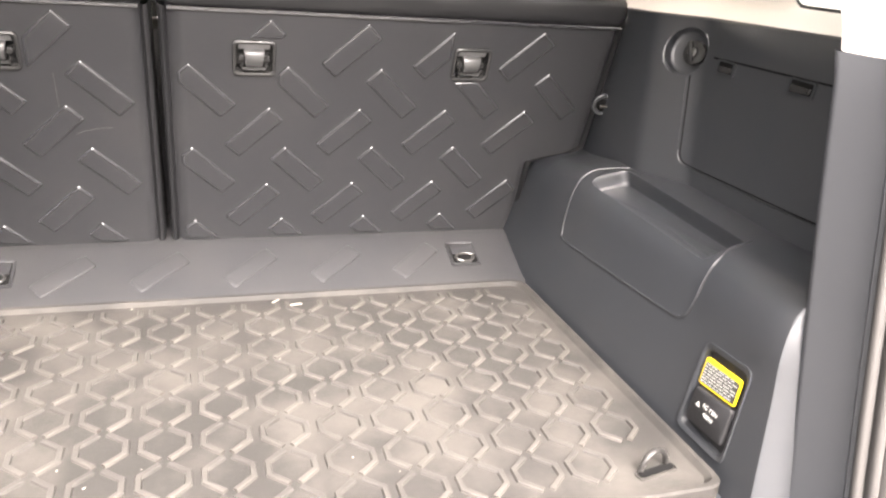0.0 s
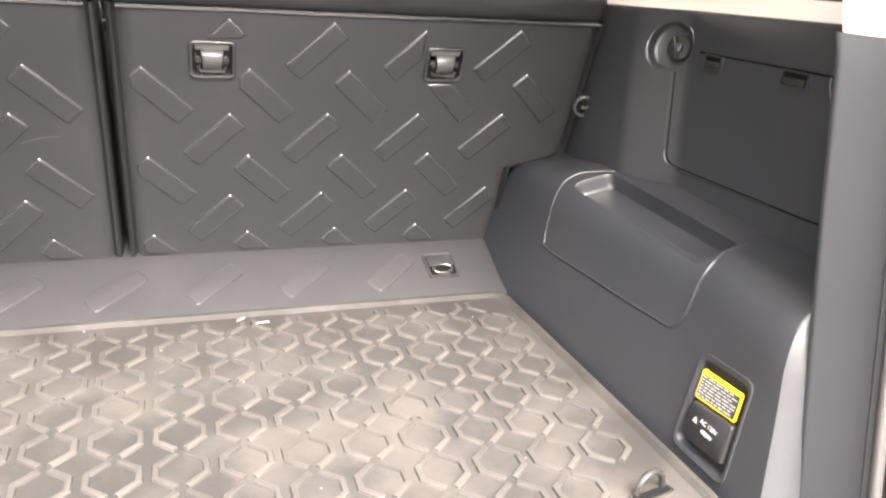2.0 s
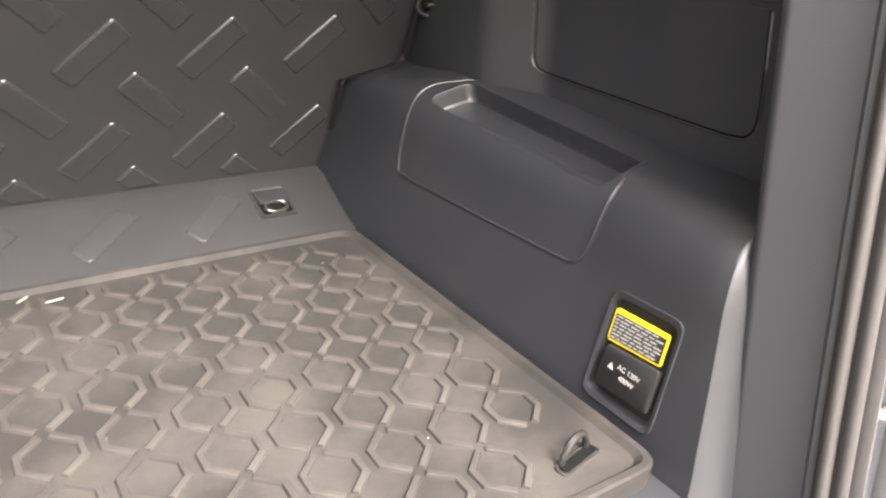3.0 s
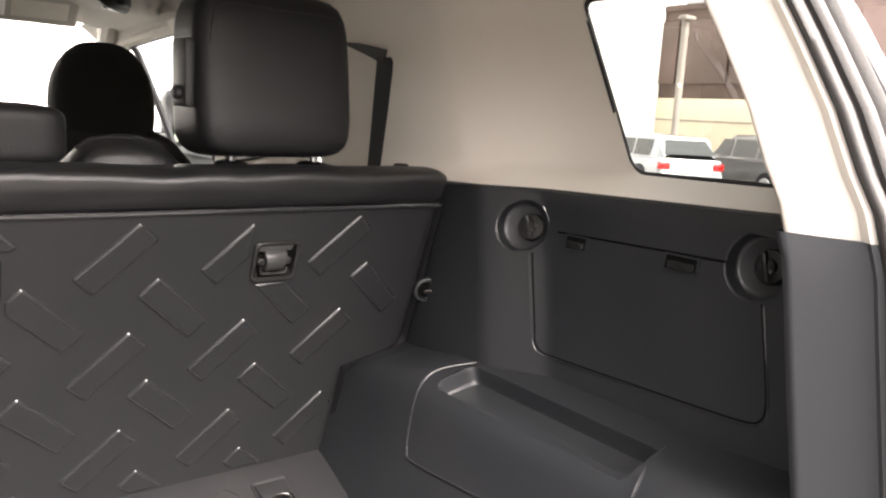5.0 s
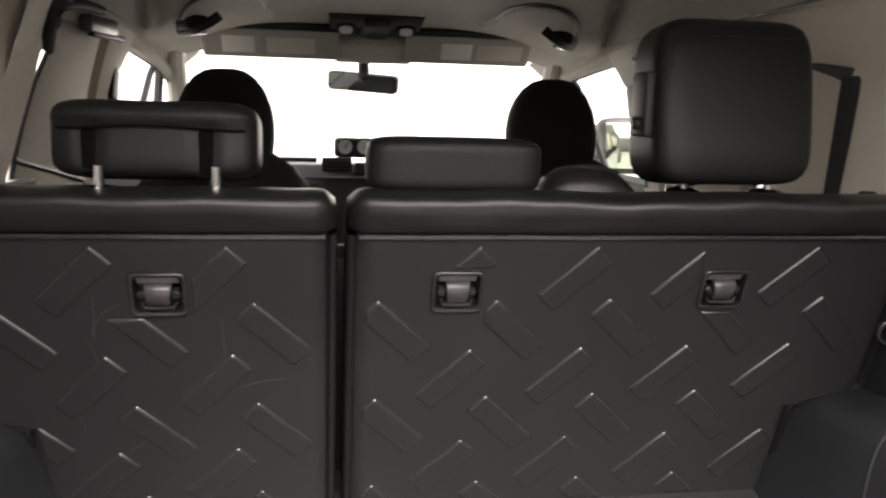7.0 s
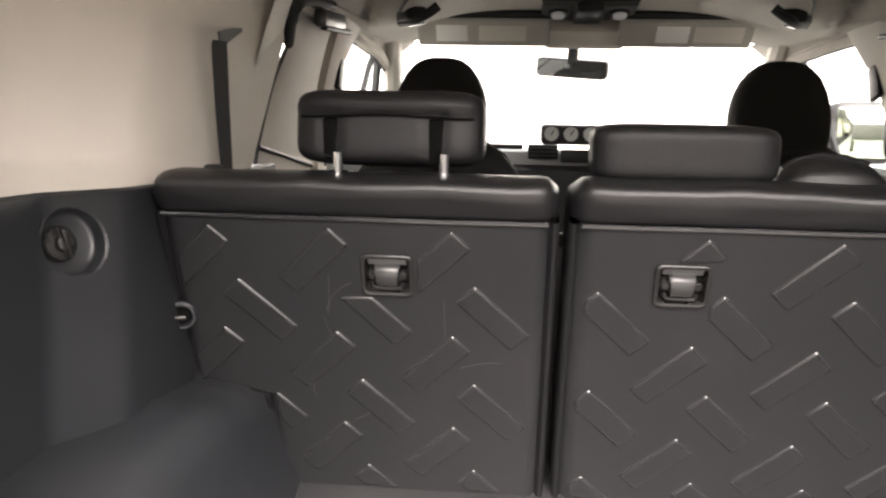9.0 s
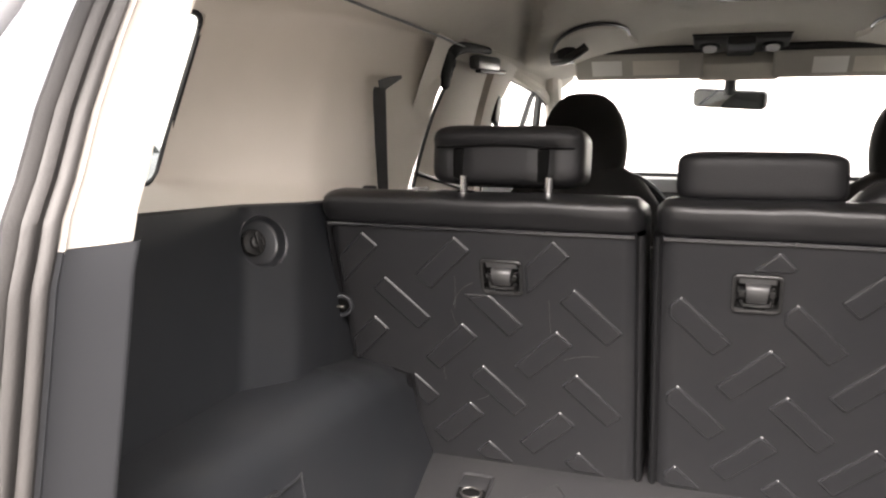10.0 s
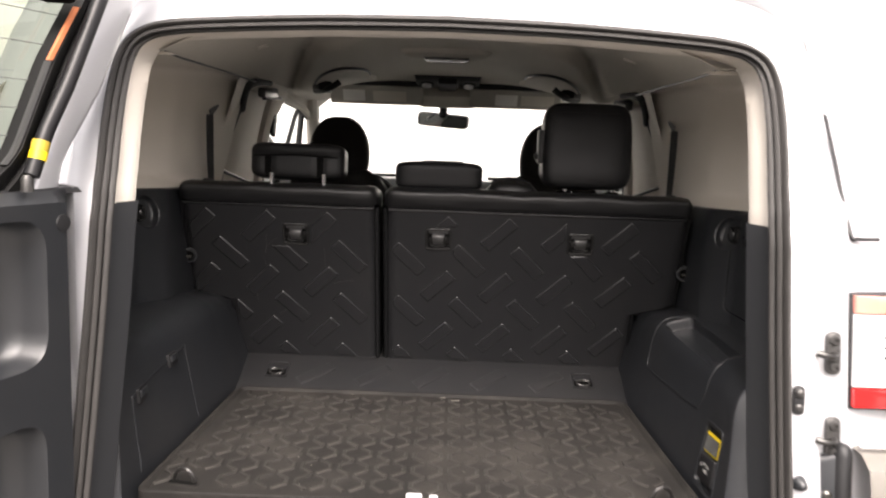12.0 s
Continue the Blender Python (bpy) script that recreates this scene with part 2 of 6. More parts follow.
def rounded(pts, r, n=5):
    """A closed outline in the plane with its corners rounded."""
    pts = [Vector(p) for p in pts]
    out = []
    for i, p in enumerate(pts):
        a, b = (pts[i - 1] - p), (pts[(i + 1) % len(pts)] - p)
        rr = min(r, a.length * 0.45, b.length * 0.45)
        s, e = p + a.normalized() * rr, p + b.normalized() * rr
        for k in range(n + 1):
            t = k / n
            out.append((1 - t) ** 2 * s + 2 * t * (1 - t) * p + t * t * e)
    return out


def slab(outline, place, thick, bevel=0.0, bm=None, seg=2):
    """A plate: the outline in (u, v), laid out by place(u, v, w), w from 0 to thick, with softened front edge."""
    bm = bm or bmesh.new()
    o = [Vector((p[0], p[1])) for p in outline]
    c = sum(o, Vector((0, 0))) / len(o)
    rings = [[place(p.x, p.y, 0) for p in o], [place(p.x, p.y, thick - bevel) for p in o]]
    if bevel:
        for k in range(1, seg + 1):
            a = k / seg * math.pi / 2
            inset, w = bevel * (1 - math.cos(a)), thick - bevel + bevel * math.sin(a)
            ring = []
            for p in o:
                d = (c - p)
                ring.append(place(*(p + d.normalized() * min(inset, d.length * 0.9)), w))
            rings.append(ring)
    return loft(rings, True, True, bm)


def lathe(profile, center, axis, n=28, bm=None, cap=True):
    """A turned shape: (radius, height) pairs about an axis."""
    axis = Vector(axis).normalized()
    u = axis.cross(Vector((0, 0, 1)) if abs(axis.z) < 0.9 else Vector((1, 0, 0))).normalized()
    v = axis.cross(u)
    c = Vector(center)
    rings = [[c + axis * h + max(r, 1e-4) * (math.cos(k * math.tau / n) * u + math.sin(k * math.tau / n) * v) for k in range(n)] for r, h in profile]
    return loft(rings, True, cap, bm)


def grid(us, vs, place, holes=(), bm=None):
    """A sheet over a grid in (u, v), with openings: closed outlines whose rims the nearest grid points are drawn on to."""
    bm = bm or bmesh.new()
    def inside(p, poly):
        hit = False
        for a, b in zip(poly, poly[1:] + poly[:1]):
            if (a[1] > p[1]) != (b[1] > p[1]) and p[0] < (b[0] - a[0]) * (p[1] - a[1]) / (b[1] - a[1]) + a[0]:
                hit = not hit
        return hit
    def nearest(p, poly):
        best = None
        for a, b in zip(poly, poly[1:] + poly[:1]):
            a, b = Vector(a), Vector(b)
            t = max(0, min(1, (p - a).dot(b - a) / max((b - a).length_squared, 1e-12)))
            q = a + t * (b - a)
            if best is None or (q - p).length < (best - p).length:
                best = q
        return best
    nu, nv = len(us), len(vs)
    flat = [[Vector((u, v)) for v in vs] for u in us]
    keep = [[True] * (nv - 1) for _ in range(nu - 1)]
    for hole in holes:
        hole = [tuple(p) for p in hole]
        lo = (min(p[0] for p in hole), min(p[1] for p in hole))
        hi = (max(p[0] for p in hole), max(p[1] for p in hole))
        rim = {}
        for i in range(nu - 1):
            for j in range(nv - 1):
                c = (flat[i][j] + flat[i + 1][j + 1]) / 2
                if lo[0] <= c.x <= hi[0] and lo[1] <= c.y <= hi[1] and inside(c, hole):
                    keep[i][j] = False
        for i in range(nu):
            for j in range(nv):
                around = [keep[a][b] for a in (i - 1, i) for b in (j - 1, j) if 0 <= a < nu - 1 and 0 <= b < nv - 1]
                c = flat[i][j]
                if not all(around) and any(around) and lo[0] - 0.03 <= c.x <= hi[0] + 0.03 and lo[1] - 0.03 <= c.y <= hi[1] + 0.03:
                    rim[i, j] = nearest(c, hole)
        for (i, j), q in rim.items():
            flat[i][j] = q
    vert = {}
    def at(i, j):
        if (i, j) not in vert:
            vert[i, j] = bm.verts.new(place(*flat[i][j]))
        return vert[i, j]
    for i in range(nu - 1):
        for j in range(nv - 1):
            if keep[i][j]:
                bm.faces.new((at(i, j), at(i + 1, j), at(i + 1, j + 1), at(i, j + 1)))
    return bm


def steps(a, b, d):
    n = max(2, int(round(abs(b - a) / d)) + 1)
    return list(np.linspace(a, b, n))


def lerp(x, table):
    xs = [r[0] for r in table]
    ys = [r[1] for r in table]
    return float(np.interp(x, xs, ys))


def pillow(center, size, rot=None, power=4.0, n=20, bm=None, shape=None):
    """A soft block: a rounded super-ellipsoid, which shape(p) may change in its own units of -1 to 1."""
    bm = bm or bmesh.new()
    tmp = bmesh.new()
    bmesh.ops.create_uvsphere(tmp, u_segments=2 * n, v_segments=n, radius=1)
    m = Matrix.Translation(center) @ (rot.to_4x4() if rot else Matrix())
    for v in tmp.verts:
        d = v.co
        k = (abs(d.x) ** power + abs(d.y) ** power + abs(d.z) ** power) ** (-1 / power)
        p = d * k
        if shape:
            p = shape(p)
        v.co = m @ Vector((p.x * size[0] / 2, p.y * size[1] / 2, p.z * size[2] / 2))
    return join(bm, tmp)


def rx(a):
    return Matrix.Rotation(radians(a), 3, "X")


def rz(a):
    return Matrix.Rotation(radians(a), 3, "Z")


GROUND = -0.80
# ---- setting: ground ----
# out of view; its pale tone is set to bounce light up into the car
gb = bmesh.new()
ring_r = [0, 3, 8, 20, 60, 200, 800, 3000]
loft([[Vector((r * math.cos(a * math.tau / 32), r * math.sin(a * math.tau / 32), GROUND)) for a in range(32)] for r in ring_r[1:]], True, False, gb)
gb.faces.new([v for v in gb.verts][:32])
single("ground", gb, CONCRETE, "worn pale concrete of an open car park", "ground", kind="structure")

# ---- setting: cargo bay ----
# side wall in plan: (y, x) of the lower trim at the height 0.27, with a turned facet at the front fastener
FOOT = [(0.15, 0.668), (0.45, 0.674), (0.590, 0.676), (0.598, 0.6745), (0.606, 0.6705), (0.682, 0.640), (0.692, 0.6375), (0.705, 0.637), (0.80, 0.638), (0.90, 0.643), (1.30, 0.64), (1.5, 0.66)]
LEAN = [(0.15, 0.13), (0.60, 0.13), (0.70, 0.10), (0.9, 0.05), (1.3, 0.05)]
SEAM = [(0.16, 0.50), (0.24, 0.512), (0.36, 0.532), (0.6, 0.572), (0.95, 0.612), (1.3, 0.635), (1.5, 0.66)]
# the upper trim in plan, (y, x), set out for the sill of the quarter window
UPPER = [(0.15, 0.788), (0.52, 0.788), (0.60, 0.782), (0.66, 0.766), (0.80, 0.692), (0.812, 0.687), (0.825, 0.684), (0.95, 0.662), (1.10, 0.645), (1.5, 0.66)]


def trim_z(y):
    """Height of the lower trim's top edge."""
    return 0.5235 - 0.03 * (min(y, 1.0) - 0.25)


def tail_y(z):
    """How far the tail of the car leans forward at a height: upright below, raked beside the glass."""
    return lerp(z, [(-0.8, -0.128), (0.5, 0.080), (0.55, 0.097), (0.58, 0.116), (0.635, 0.145), (0.691, 0.182), (0.735, 0.212), (0.78, 0.246), (0.83, 0.276), (0.87, 0.30), (1.2, 0.42)])


def wall_x(y, z):
    y -= 0.27 * (min(z, 0.53) - 0.28)
    return lerp(y, FOOT) + lerp(y, LEAN) * (z - 0.27)


def seam_z(y):
    return 0.797 + 0.026 * min(1, max(0, (y - 0.2) / 0.8))


def upper_x(y, z):
    """The upper trim: a sloping sill, an upright wall, and a turn inwards under the roof."""
    a = wall_x(y, trim_z(y)) + 0.003
    b = max(a, lerp(y - 0.4 * max(0, z - 0.52), UPPER))
    sill = max(0.0, min(1.0, (z - trim_z(y) - 0.004) / 0.036))
    low = a + (b - a) * math.sin(sill * math.pi / 2)
    s = max(0, min(1, (z - trim_z(y)) / (seam_z(y) - trim_z(y))))
    n = 8
    k = (1 - s ** n) ** (1 / n)
    return lerp(y, SEAM) + (low - lerp(y, SEAM)) * k


def circle(c, r, n=24):
    return [(c[0] + r * math.cos(k * math.tau / n), c[1] + r * math.sin(k * math.tau / n)) for k in range(n)]


def dense_outline(pts, step=0.012):
    """An outline with points set in along its straight edges."""
    out = []
    for a, b in zip(pts, pts[1:] + pts[:1]):
        n = max(1, int(math.dist(a, b) / step))
        out += [(a[0] + (b[0] - a[0]) * k / n, a[1] + (b[1] - a[1]) * k / n) for k in range(n)]
    return out


KNOB_F, KNOB_R = (0.676, 0.459), (0.314, 0.4655)
QUARTER = dense_outline([tuple(p) for p in rounded([(0.566, 0.545), (0.682, 0.790), (0.440, 0.790), (0.328, 0.548)], 0.026)])
PANE = [(y + (0.006 if y > 0.5 else 0.003), 0.67 + (z - 0.67) * 1.035) for y, z in QUARTER]
PANE_X = 0.797


def side_walls(s):
    side = "right" if s > 0 else "left"
    def at(y, z, d=0.0):
        return Vector((s * (wall_x(y, z) - d), y, z))
    holes = [circle(KNOB_F, 0.038)] + ([circle(KNOB_R, 0.038)] if s > 0 else [])
    lower = grid(steps(0.16, 1.3, 0.012), steps(0, 1, 1 / 29), lambda y, q: at(y, 0.16 + q * (trim_z(y) - 0.16)),
                 [[(y, (z - 0.16) / (trim_z(y) - 0.16)) for y, z in h] for h in holes])
    w = tagged(part("wall_%s_lower" % side, lower, PLASTIC, None, "", 0.5), "charcoal moulded plastic side trim of the cargo bay", "wall", kind="structure")
    lip = bmesh.new()
    loft([[at(y, trim_z(y)), at(y, trim_z(y) + 0.004, -0.003), at(y, trim_z(y) + 0.002, -0.03)] for y in steps(0.16, 1.3, 0.012)], bm=lip)
    part("trim_lip", lip, PLASTIC, w)
    # bowls with winged fasteners
    for c in [KNOB_F] + ([KNOB_R] if s > 0 else []):
        e = 0.01
        n = (at(c[0] + e, c[1]) - at(c[0] - e, c[1])).cross(at(c[0], c[1] + e) - at(c[0], c[1] - e)).normalized()
        if n.x * s > 0:
            n = -n
        p = at(*c)
        bowl = lathe([(0.0415, -0.0015), (0.0405, 0.0004), (0.039, -0.0004), (0.0378, -0.003), (0.0358, -0.013), (0.0335, -0.0165), (0.0300, -0.0178), (0.0, -0.0185)], p, n, cap=False)
        k = thing("winged_fastener", p - n * 0.03, "black winged turn fastener in a round recess of the side trim", "fastener", "winged fasteners of the side trim")
        part("recess", bowl, PLASTIC, k, "", 1.0)
        t = Vector((0, -1, 0)) - n * n.dot(Vector((0, -1, 0)))
        c2 = p + t.normalized() * 0.010 + Vector((0, 0, 0.002))
        part("boss", lathe([(0.021, -0.034), (0.0205, -0.012), (0.0185, -0.009), (0.010, -0.008), (0.0095, -0.001), (0.007, 0.001), (0.0, 0.0015)], c2, n), GLOSSY, k)
        wing = bmesh.new()
        turn = rz(math.degrees(math.atan2(n.y, n.x)))
        box(c2 - n * 0.002, (0.012, 0.007, 0.034), 0.003, turn @ rx(14), bm=wing)
        box(c2 - n * 0.0045, (0.008, 0.016, 0.010), 0.003, turn, bm=wing)
        part("wing", wing, GLOSSY, k)
    # upper trim with the quarter window
    def up(y, z, d=0.0):
        return Vector((s * (upper_x(y, z) - d), y, z))
    def up_fit(y, q):
        s_ = math.sin(q * math.pi / 2) ** 0.35
        z = trim_z(y) + 0.004 + (seam_z(y) - trim_z(y) - 0.004) * s_
        front = max(0, min(1, (y - 0.95) / 0.25))
        p = up(y, z)
        p.y = max(p.y + 0.9 * front * (z - 0.53), tail_y(z) + 0.065 + 0.075 * max(0, min(1, (z - 0.72) / 0.06)))
        return p
    def q_of(y, z):
        s_ = min(1, max(0, (z - trim_z(y) - 0.004) / (seam_z(y) - trim_z(y) - 0.004)))
        return math.asin(s_ ** (1 / 0.35)) * 2 / math.pi
    hole = [(y, q_of(y, z)) for y, z in QUARTER]
    qs = [q_of(0.5, z) for z in steps(trim_z(0.5) + 0.004, 0.774, 0.008)] + [0.50, 0.56, 0.62, 0.68, 0.74, 0.80, 0.86, 0.93, 1.0]
    qs = sorted(set(round(q, 5) for q in qs))
    upper = grid(steps(0.16, 1.20, 0.0125), qs, up_fit, [hole])
    tagged(part("wall_%s_upper" % side, upper, CREAM, None, "", 0.9), "pale grey-cream moulded upper side trim round the quarter window", "wall", kind="structure")
    # reveal, gasket, pane
    win = thing("window_1" if s > 0 else "window_2", up(0.45, 0.555), "fixed rear quarter window with a black gasket", "window", kind="structure")
    glass_at = lambda y, z, d=0.0: Vector((s * (PANE_X + d - 0.05 * max(0, z - 0.6)), y, z))
    rev = bmesh.new()
    loft([[up_fit(y, q_of(y, z)) for y, z in QUARTER], [glass_at(y, z, -0.004) for y, z in PANE]], True, bm=rev)
    part("reveal", rev, CREAM, win)
    part("gasket", tube([glass_at(0.51 + (y - 0.51) * 0.972, 0.668 + (z - 0.668) * 0.962, -0.007) for y, z in PANE], 0.0046, 6, True), PLASTIC_DARK, win, "black rubber gasket")
    pane = bmesh.new()
    cen = Vector((sum(p[0] for p in PANE), sum(p[1] for p in PANE))) / len(PANE)
    loft([[glass_at(*(cen + (Vector(q) - cen) * f)) for q in PANE] for f in (1.02, 0.7, 0.35, 0.02)], True, bm=pane)
    part("pane", pane, PRIVACY, win)
    return at


RIGHT_AT = side_walls(1)
side_walls(-1)

# headliner
ROOF = [(0.20, 0.832), (0.24, 0.838), (0.30, 0.858), (0.4, 0.89), (0.7, 0.925), (1.1, 0.948), (1.64, 0.955), (2.2, 0.945), (2.42, 0.91), (2.56, 0.862)]
HEADER_SIDE = [(0.20, 0.507), (0.24, 0.512), (0.36, 0.532), (0.6, 0.572), (0.95, 0.612), (1.3, 0.635), (1.5, 0.66), (2.2, 0.64), (2.56, 0.6)]


# where the headliner steps down in front, curving from the middle to the doors
RIDGE_LINE = [(0.0, 1.0), (0.2, 1.12), (0.26, 1.19), (0.31, 1.25), (0.38, 1.33), (0.44, 1.49), (0.56, 1.94), (0.7, 2.4)]


def ceil_z(x, y):
    """Height of the headliner at a place."""
    zc, ze = lerp(y, ROOF), seam_z(y) if y < 1.5 else 0.82
    q = min(1, abs(x) / lerp(y, HEADER_SIDE)) ** (1 / 0.9)
    a = abs(x)
    r = lerp(a, RIDGE_LINE)
    side = max(0, min(1, (a - 0.17) / 0.14)) * max(0, min(1, (1 - q) / 0.1)) * max(0, min(1, (2.36 - y) / 0.2))
    f = max(0, min(1, (y - r + 0.11) / 0.11))
    step = 0.027 * f * f * (3 - 2 * f) * side
    hollow = 0.016 * math.exp(-((y - r + 0.14) / 0.08) ** 2) * side
    return zc + (ze - zc) * q ** 3.2 - step + hollow


hl = bmesh.new()
rings = []
for y in steps(0.37, 2.56, 0.022):
    xs = lerp(y, HEADER_SIDE)
    ring = []
    for k in range(-32, 33):
        q = k / 32
        x = xs * math.copysign(abs(q) ** 0.9, q)
        ring.append(Vector((x, y, ceil_z(x, y))))
    rings.append(ring)
rings.insert(0, [p + Vector((0, 0.10, 0.040)) for p in rings[0]])
loft(rings, bm=hl)
# its rear corners run on over the side trim
for s in (1, -1):
    rows = [[Vector((s * (lerp(y, HEADER_SIDE) + d), y, ceil_z(lerp(y, HEADER_SIDE), y) + 0.1 * d)) for d in (0.0, 0.05, 0.11)] for y in steps(0.37, 0.95, 0.03)]
    rows.insert(0, [p + Vector((0, 0.10, 0.040)) for p in rows[0]])
    loft(rows, bm=hl)
tagged(part("ceiling", hl, HEADLINER), "pale grey fabric headliner of the car roof", "ceiling", kind="structure")

# rear opening
HALF = [(0.566, -0.10), (0.562, 0.02), (0.557, 0.12), (0.552, 0.24), (0.547, 0.38), (0.5445, 0.52), (0.549, 0.574), (0.555, 0.63), (0.561, 0.676), (0.566, 0.72), (0.5685, 0.779), (0.552, 0.813), (0.505, 0.830), (0.401, 0.840), (0.223, 0.850), (0.0, 0.855)]
RIGHT_HALF = smooth_line([(x, z, 0) for x, z in HALF], 14)
LOOP = [(p.x, p.y) for p in RIGHT_HALF] + [(-p.x, p.y) for p in RIGHT_HALF[-2::-1]]


def off_loop(d):
    """The opening's outline set outwards by d."""
    out = []
    for i, p in enumerate(LOOP):
        a, b = LOOP[max(0, i - 1)], LOOP[min(len(LOOP) - 1, i + 1)]
        t = Vector((b[0] - a[0], b[1] - a[1])).normalized()
        out.append((p[0] + t.y * d, p[1] - t.x * d))
    return out


def frame_sweep(section, first=0, last=None, bm=None):
    """A strip round the opening: section of (outward, y)."""
    rows = []
    for d, y in section:
        rows.append([Vector((x + 0.016, y + tail_y(z), z)) for x, z in off_loop(d)][first:last])
    return loft(rows, bm=bm)


cut = [i for i, p in enumerate(LOOP) if p[1] >= 0.523]
i0, i1 = cut[0], cut[-1]
TRIMSEC = [(0.20, 0.150), (0.05, 0.141), (0.015, 0.1355), (0.002, 0.130), (-0.006, 0.124), (-0.0075, 0.118), (-0.002, 0.096), (0.005, 0.072), (0.006, 0.064), (0.001, 0.058), (-0.002, 0.053), (0.002, 0.049), (0.008, 0.048)]
tagged(part("trim_pillar_upper", frame_sweep(TRIMSEC, i0, i1 + 1), CREAM), "pale cream plastic trim round the top of the rear opening", "trim", kind="structure")
LOWSEC = [(0.15, 0.148), (0.05, 0.141), (0.002, 0.136), (-0.007, 0.132), (-0.0105, 0.127), (-0.0112, 0.123), (-0.0105, 0.120), (0.0015, 0.062), (0.002, 0.058), (0.000, 0.054), (0.002, 0.049), (0.008, 0.048)]
tagged(part("trim_pillar_right", frame_sweep(LOWSEC, 0, i0 + 1), LIT_PILLAR, angle=0.45), "plastic lower trim of the rear pillar, daylight put into its grey", "trim", kind="structure")
tagged(part("trim_pillar_left", frame_sweep(LOWSEC, i1, None), LIT_PILLAR, angle=0.45), "plastic lower trim of the rear pillar, daylight put into its grey", "trim", kind="structure")
SEALSEC = [(0.003, 0.052), (0.002, 0.046), (-0.004, 0.044), (-0.006, 0.039), (-0.004, 0.034), (0.002, 0.032), (0.004, 0.034), (0.004, 0.030), (0.001, 0.026), (0.002, 0.020), (0.007, 0.017), (0.010, 0.020), (0.010, 0.014), (0.014, 0.008), (0.019, 0.009), (0.022, 0.018), (0.022, 0.045)]
tagged(part("door_seal", frame_sweep(SEALSEC), RUBBER, angle=0.9), "ribbed dark rubber weather seal round the rear opening", "seal", kind="structure")
BODYSEC = [(0.020, 0.032), (0.032, 0.027), (0.066, 0.030), (0.074, 0.034), (0.078, 0.046), (0.084, 0.052), (0.104, 0.054), (0.110, 0.050), (0.114, 0.040), (0.119, 0.037), (0.126, 0.041), (0.15, 0.052), (0.20, 0.062), (0.25, 0.085), (0.285, 0.12), (0.295, 0.15), (0.298, 0.18)]
tagged(part("rear_body_frame", frame_sweep(BODYSEC), SILVER, angle=0.9), "silver painted body round the rear opening", "body panel", kind="structure")

# cargo floor
fl = grid(steps(-0.62, 0.62, 0.06), steps(0.02, 0.82, 0.05), lambda x, y: Vector((x, y, -0.022)))
tagged(part("floor", fl, PLASTIC), "charcoal load floor under the rubber mat", "floor", kind="structure")
STRIP = [(0.7905, -0.02), (0.7925, 0.0), (0.797, 0.0025), (0.815, 0.007), (0.92, 0.047), (0.95, 0.055), (1.05, 0.055)]
st = loft([[Vector((x, y, z)) for y, z in STRIP] for x in steps(-0.56, 0.56, 0.04)])
strip_wall = tagged(part("floor_step", st, STEPMAT, angle=0.35), "sloping charcoal plastic strip at the foot of the rear seats", "trim", kind="structure")

# ---- wheel boxes ----
SECTION = [(0.0, -0.03), (0.003, 0.0), (0.028, 0.128), (0.038, 0.185), (0.046, 0.212), (0.058, 0.230), (0.078, 0.242), (0.105, 0.248), (0.15, 0.256), (0.21, 0.268), (0.235, 0.272)]


def section_line(n=6):
    return [(p.x, p.y) for p in smooth_line([(x, z, 0) for x, z in SECTION], n)]


SEC = section_line()
SEC_LEN = [0.0]
for a, b in zip(SEC, SEC[1:]):
    SEC_LEN.append(SEC_LEN[-1] + math.hypot(b[0] - a[0], b[1] - a[1]))


def box_place(s, y, q, w=0.0):
    """A point on the wheel box: y along, q metres up round its section from the floor, w proud."""
    q = max(0, min(SEC_LEN[-1], q))
    x, z = lerp(q, list(zip(SEC_LEN, [p[0] for p in SEC]))), lerp(q, list(zip(SEC_LEN, [p[1] for p in SEC])))
    q2 = min(SEC_LEN[-1], q + 0.004)
    q1 = max(0, q - 0.004)
    tx = lerp(q2, list(zip(SEC_LEN, [p[0] for p in SEC]))) - lerp(q1, list(zip(SEC_LEN, [p[0] for p in SEC])))
    tz = lerp(q2, list(zip(SEC_LEN, [p[1] for p in SEC]))) - lerp(q1, list(zip(SEC_LEN, [p[1] for p in SEC])))
    l = math.hypot(tx, tz) or 1
    foot = lerp(y, [(0.16, 0.524), (0.8, 0.502), (0.95, 0.497)])
    fall = 0.0
    if y > 0.74:
        fall = 0.02 * min(1, (y - 0.74) / 0.12)
    k = min(1, max(0, (z - 0.05) / 0.2))
    z += 0.010 * max(0, min(1, (z - 0.15) / 0.08)) * max(0, min(1, (0.36 - y) / 0.17)) * max(0, min(1, (0.235 - x) / 0.12))
    x -= 0.018 * min(1, max(0, z / 0.18)) * max(0, min(1, (0.36 - y) / 0.17)) * max(0, min(1, (0.235 - x) / 0.12))
    return Vector((s * (foot + x - w * tz / l), y, z - fall * k + w * tx / l))


def q_at(z):
    """How far up the section the height z lies."""
    return lerp(z, sorted(zip([p[1] for p in SEC], SEC_LEN)))


AC_WELL = [tuple(p) for p in rounded([(0.295, 0.018), (0.207, 0.018), (0.208, 0.139), (0.294, 0.131)], 0.012)]


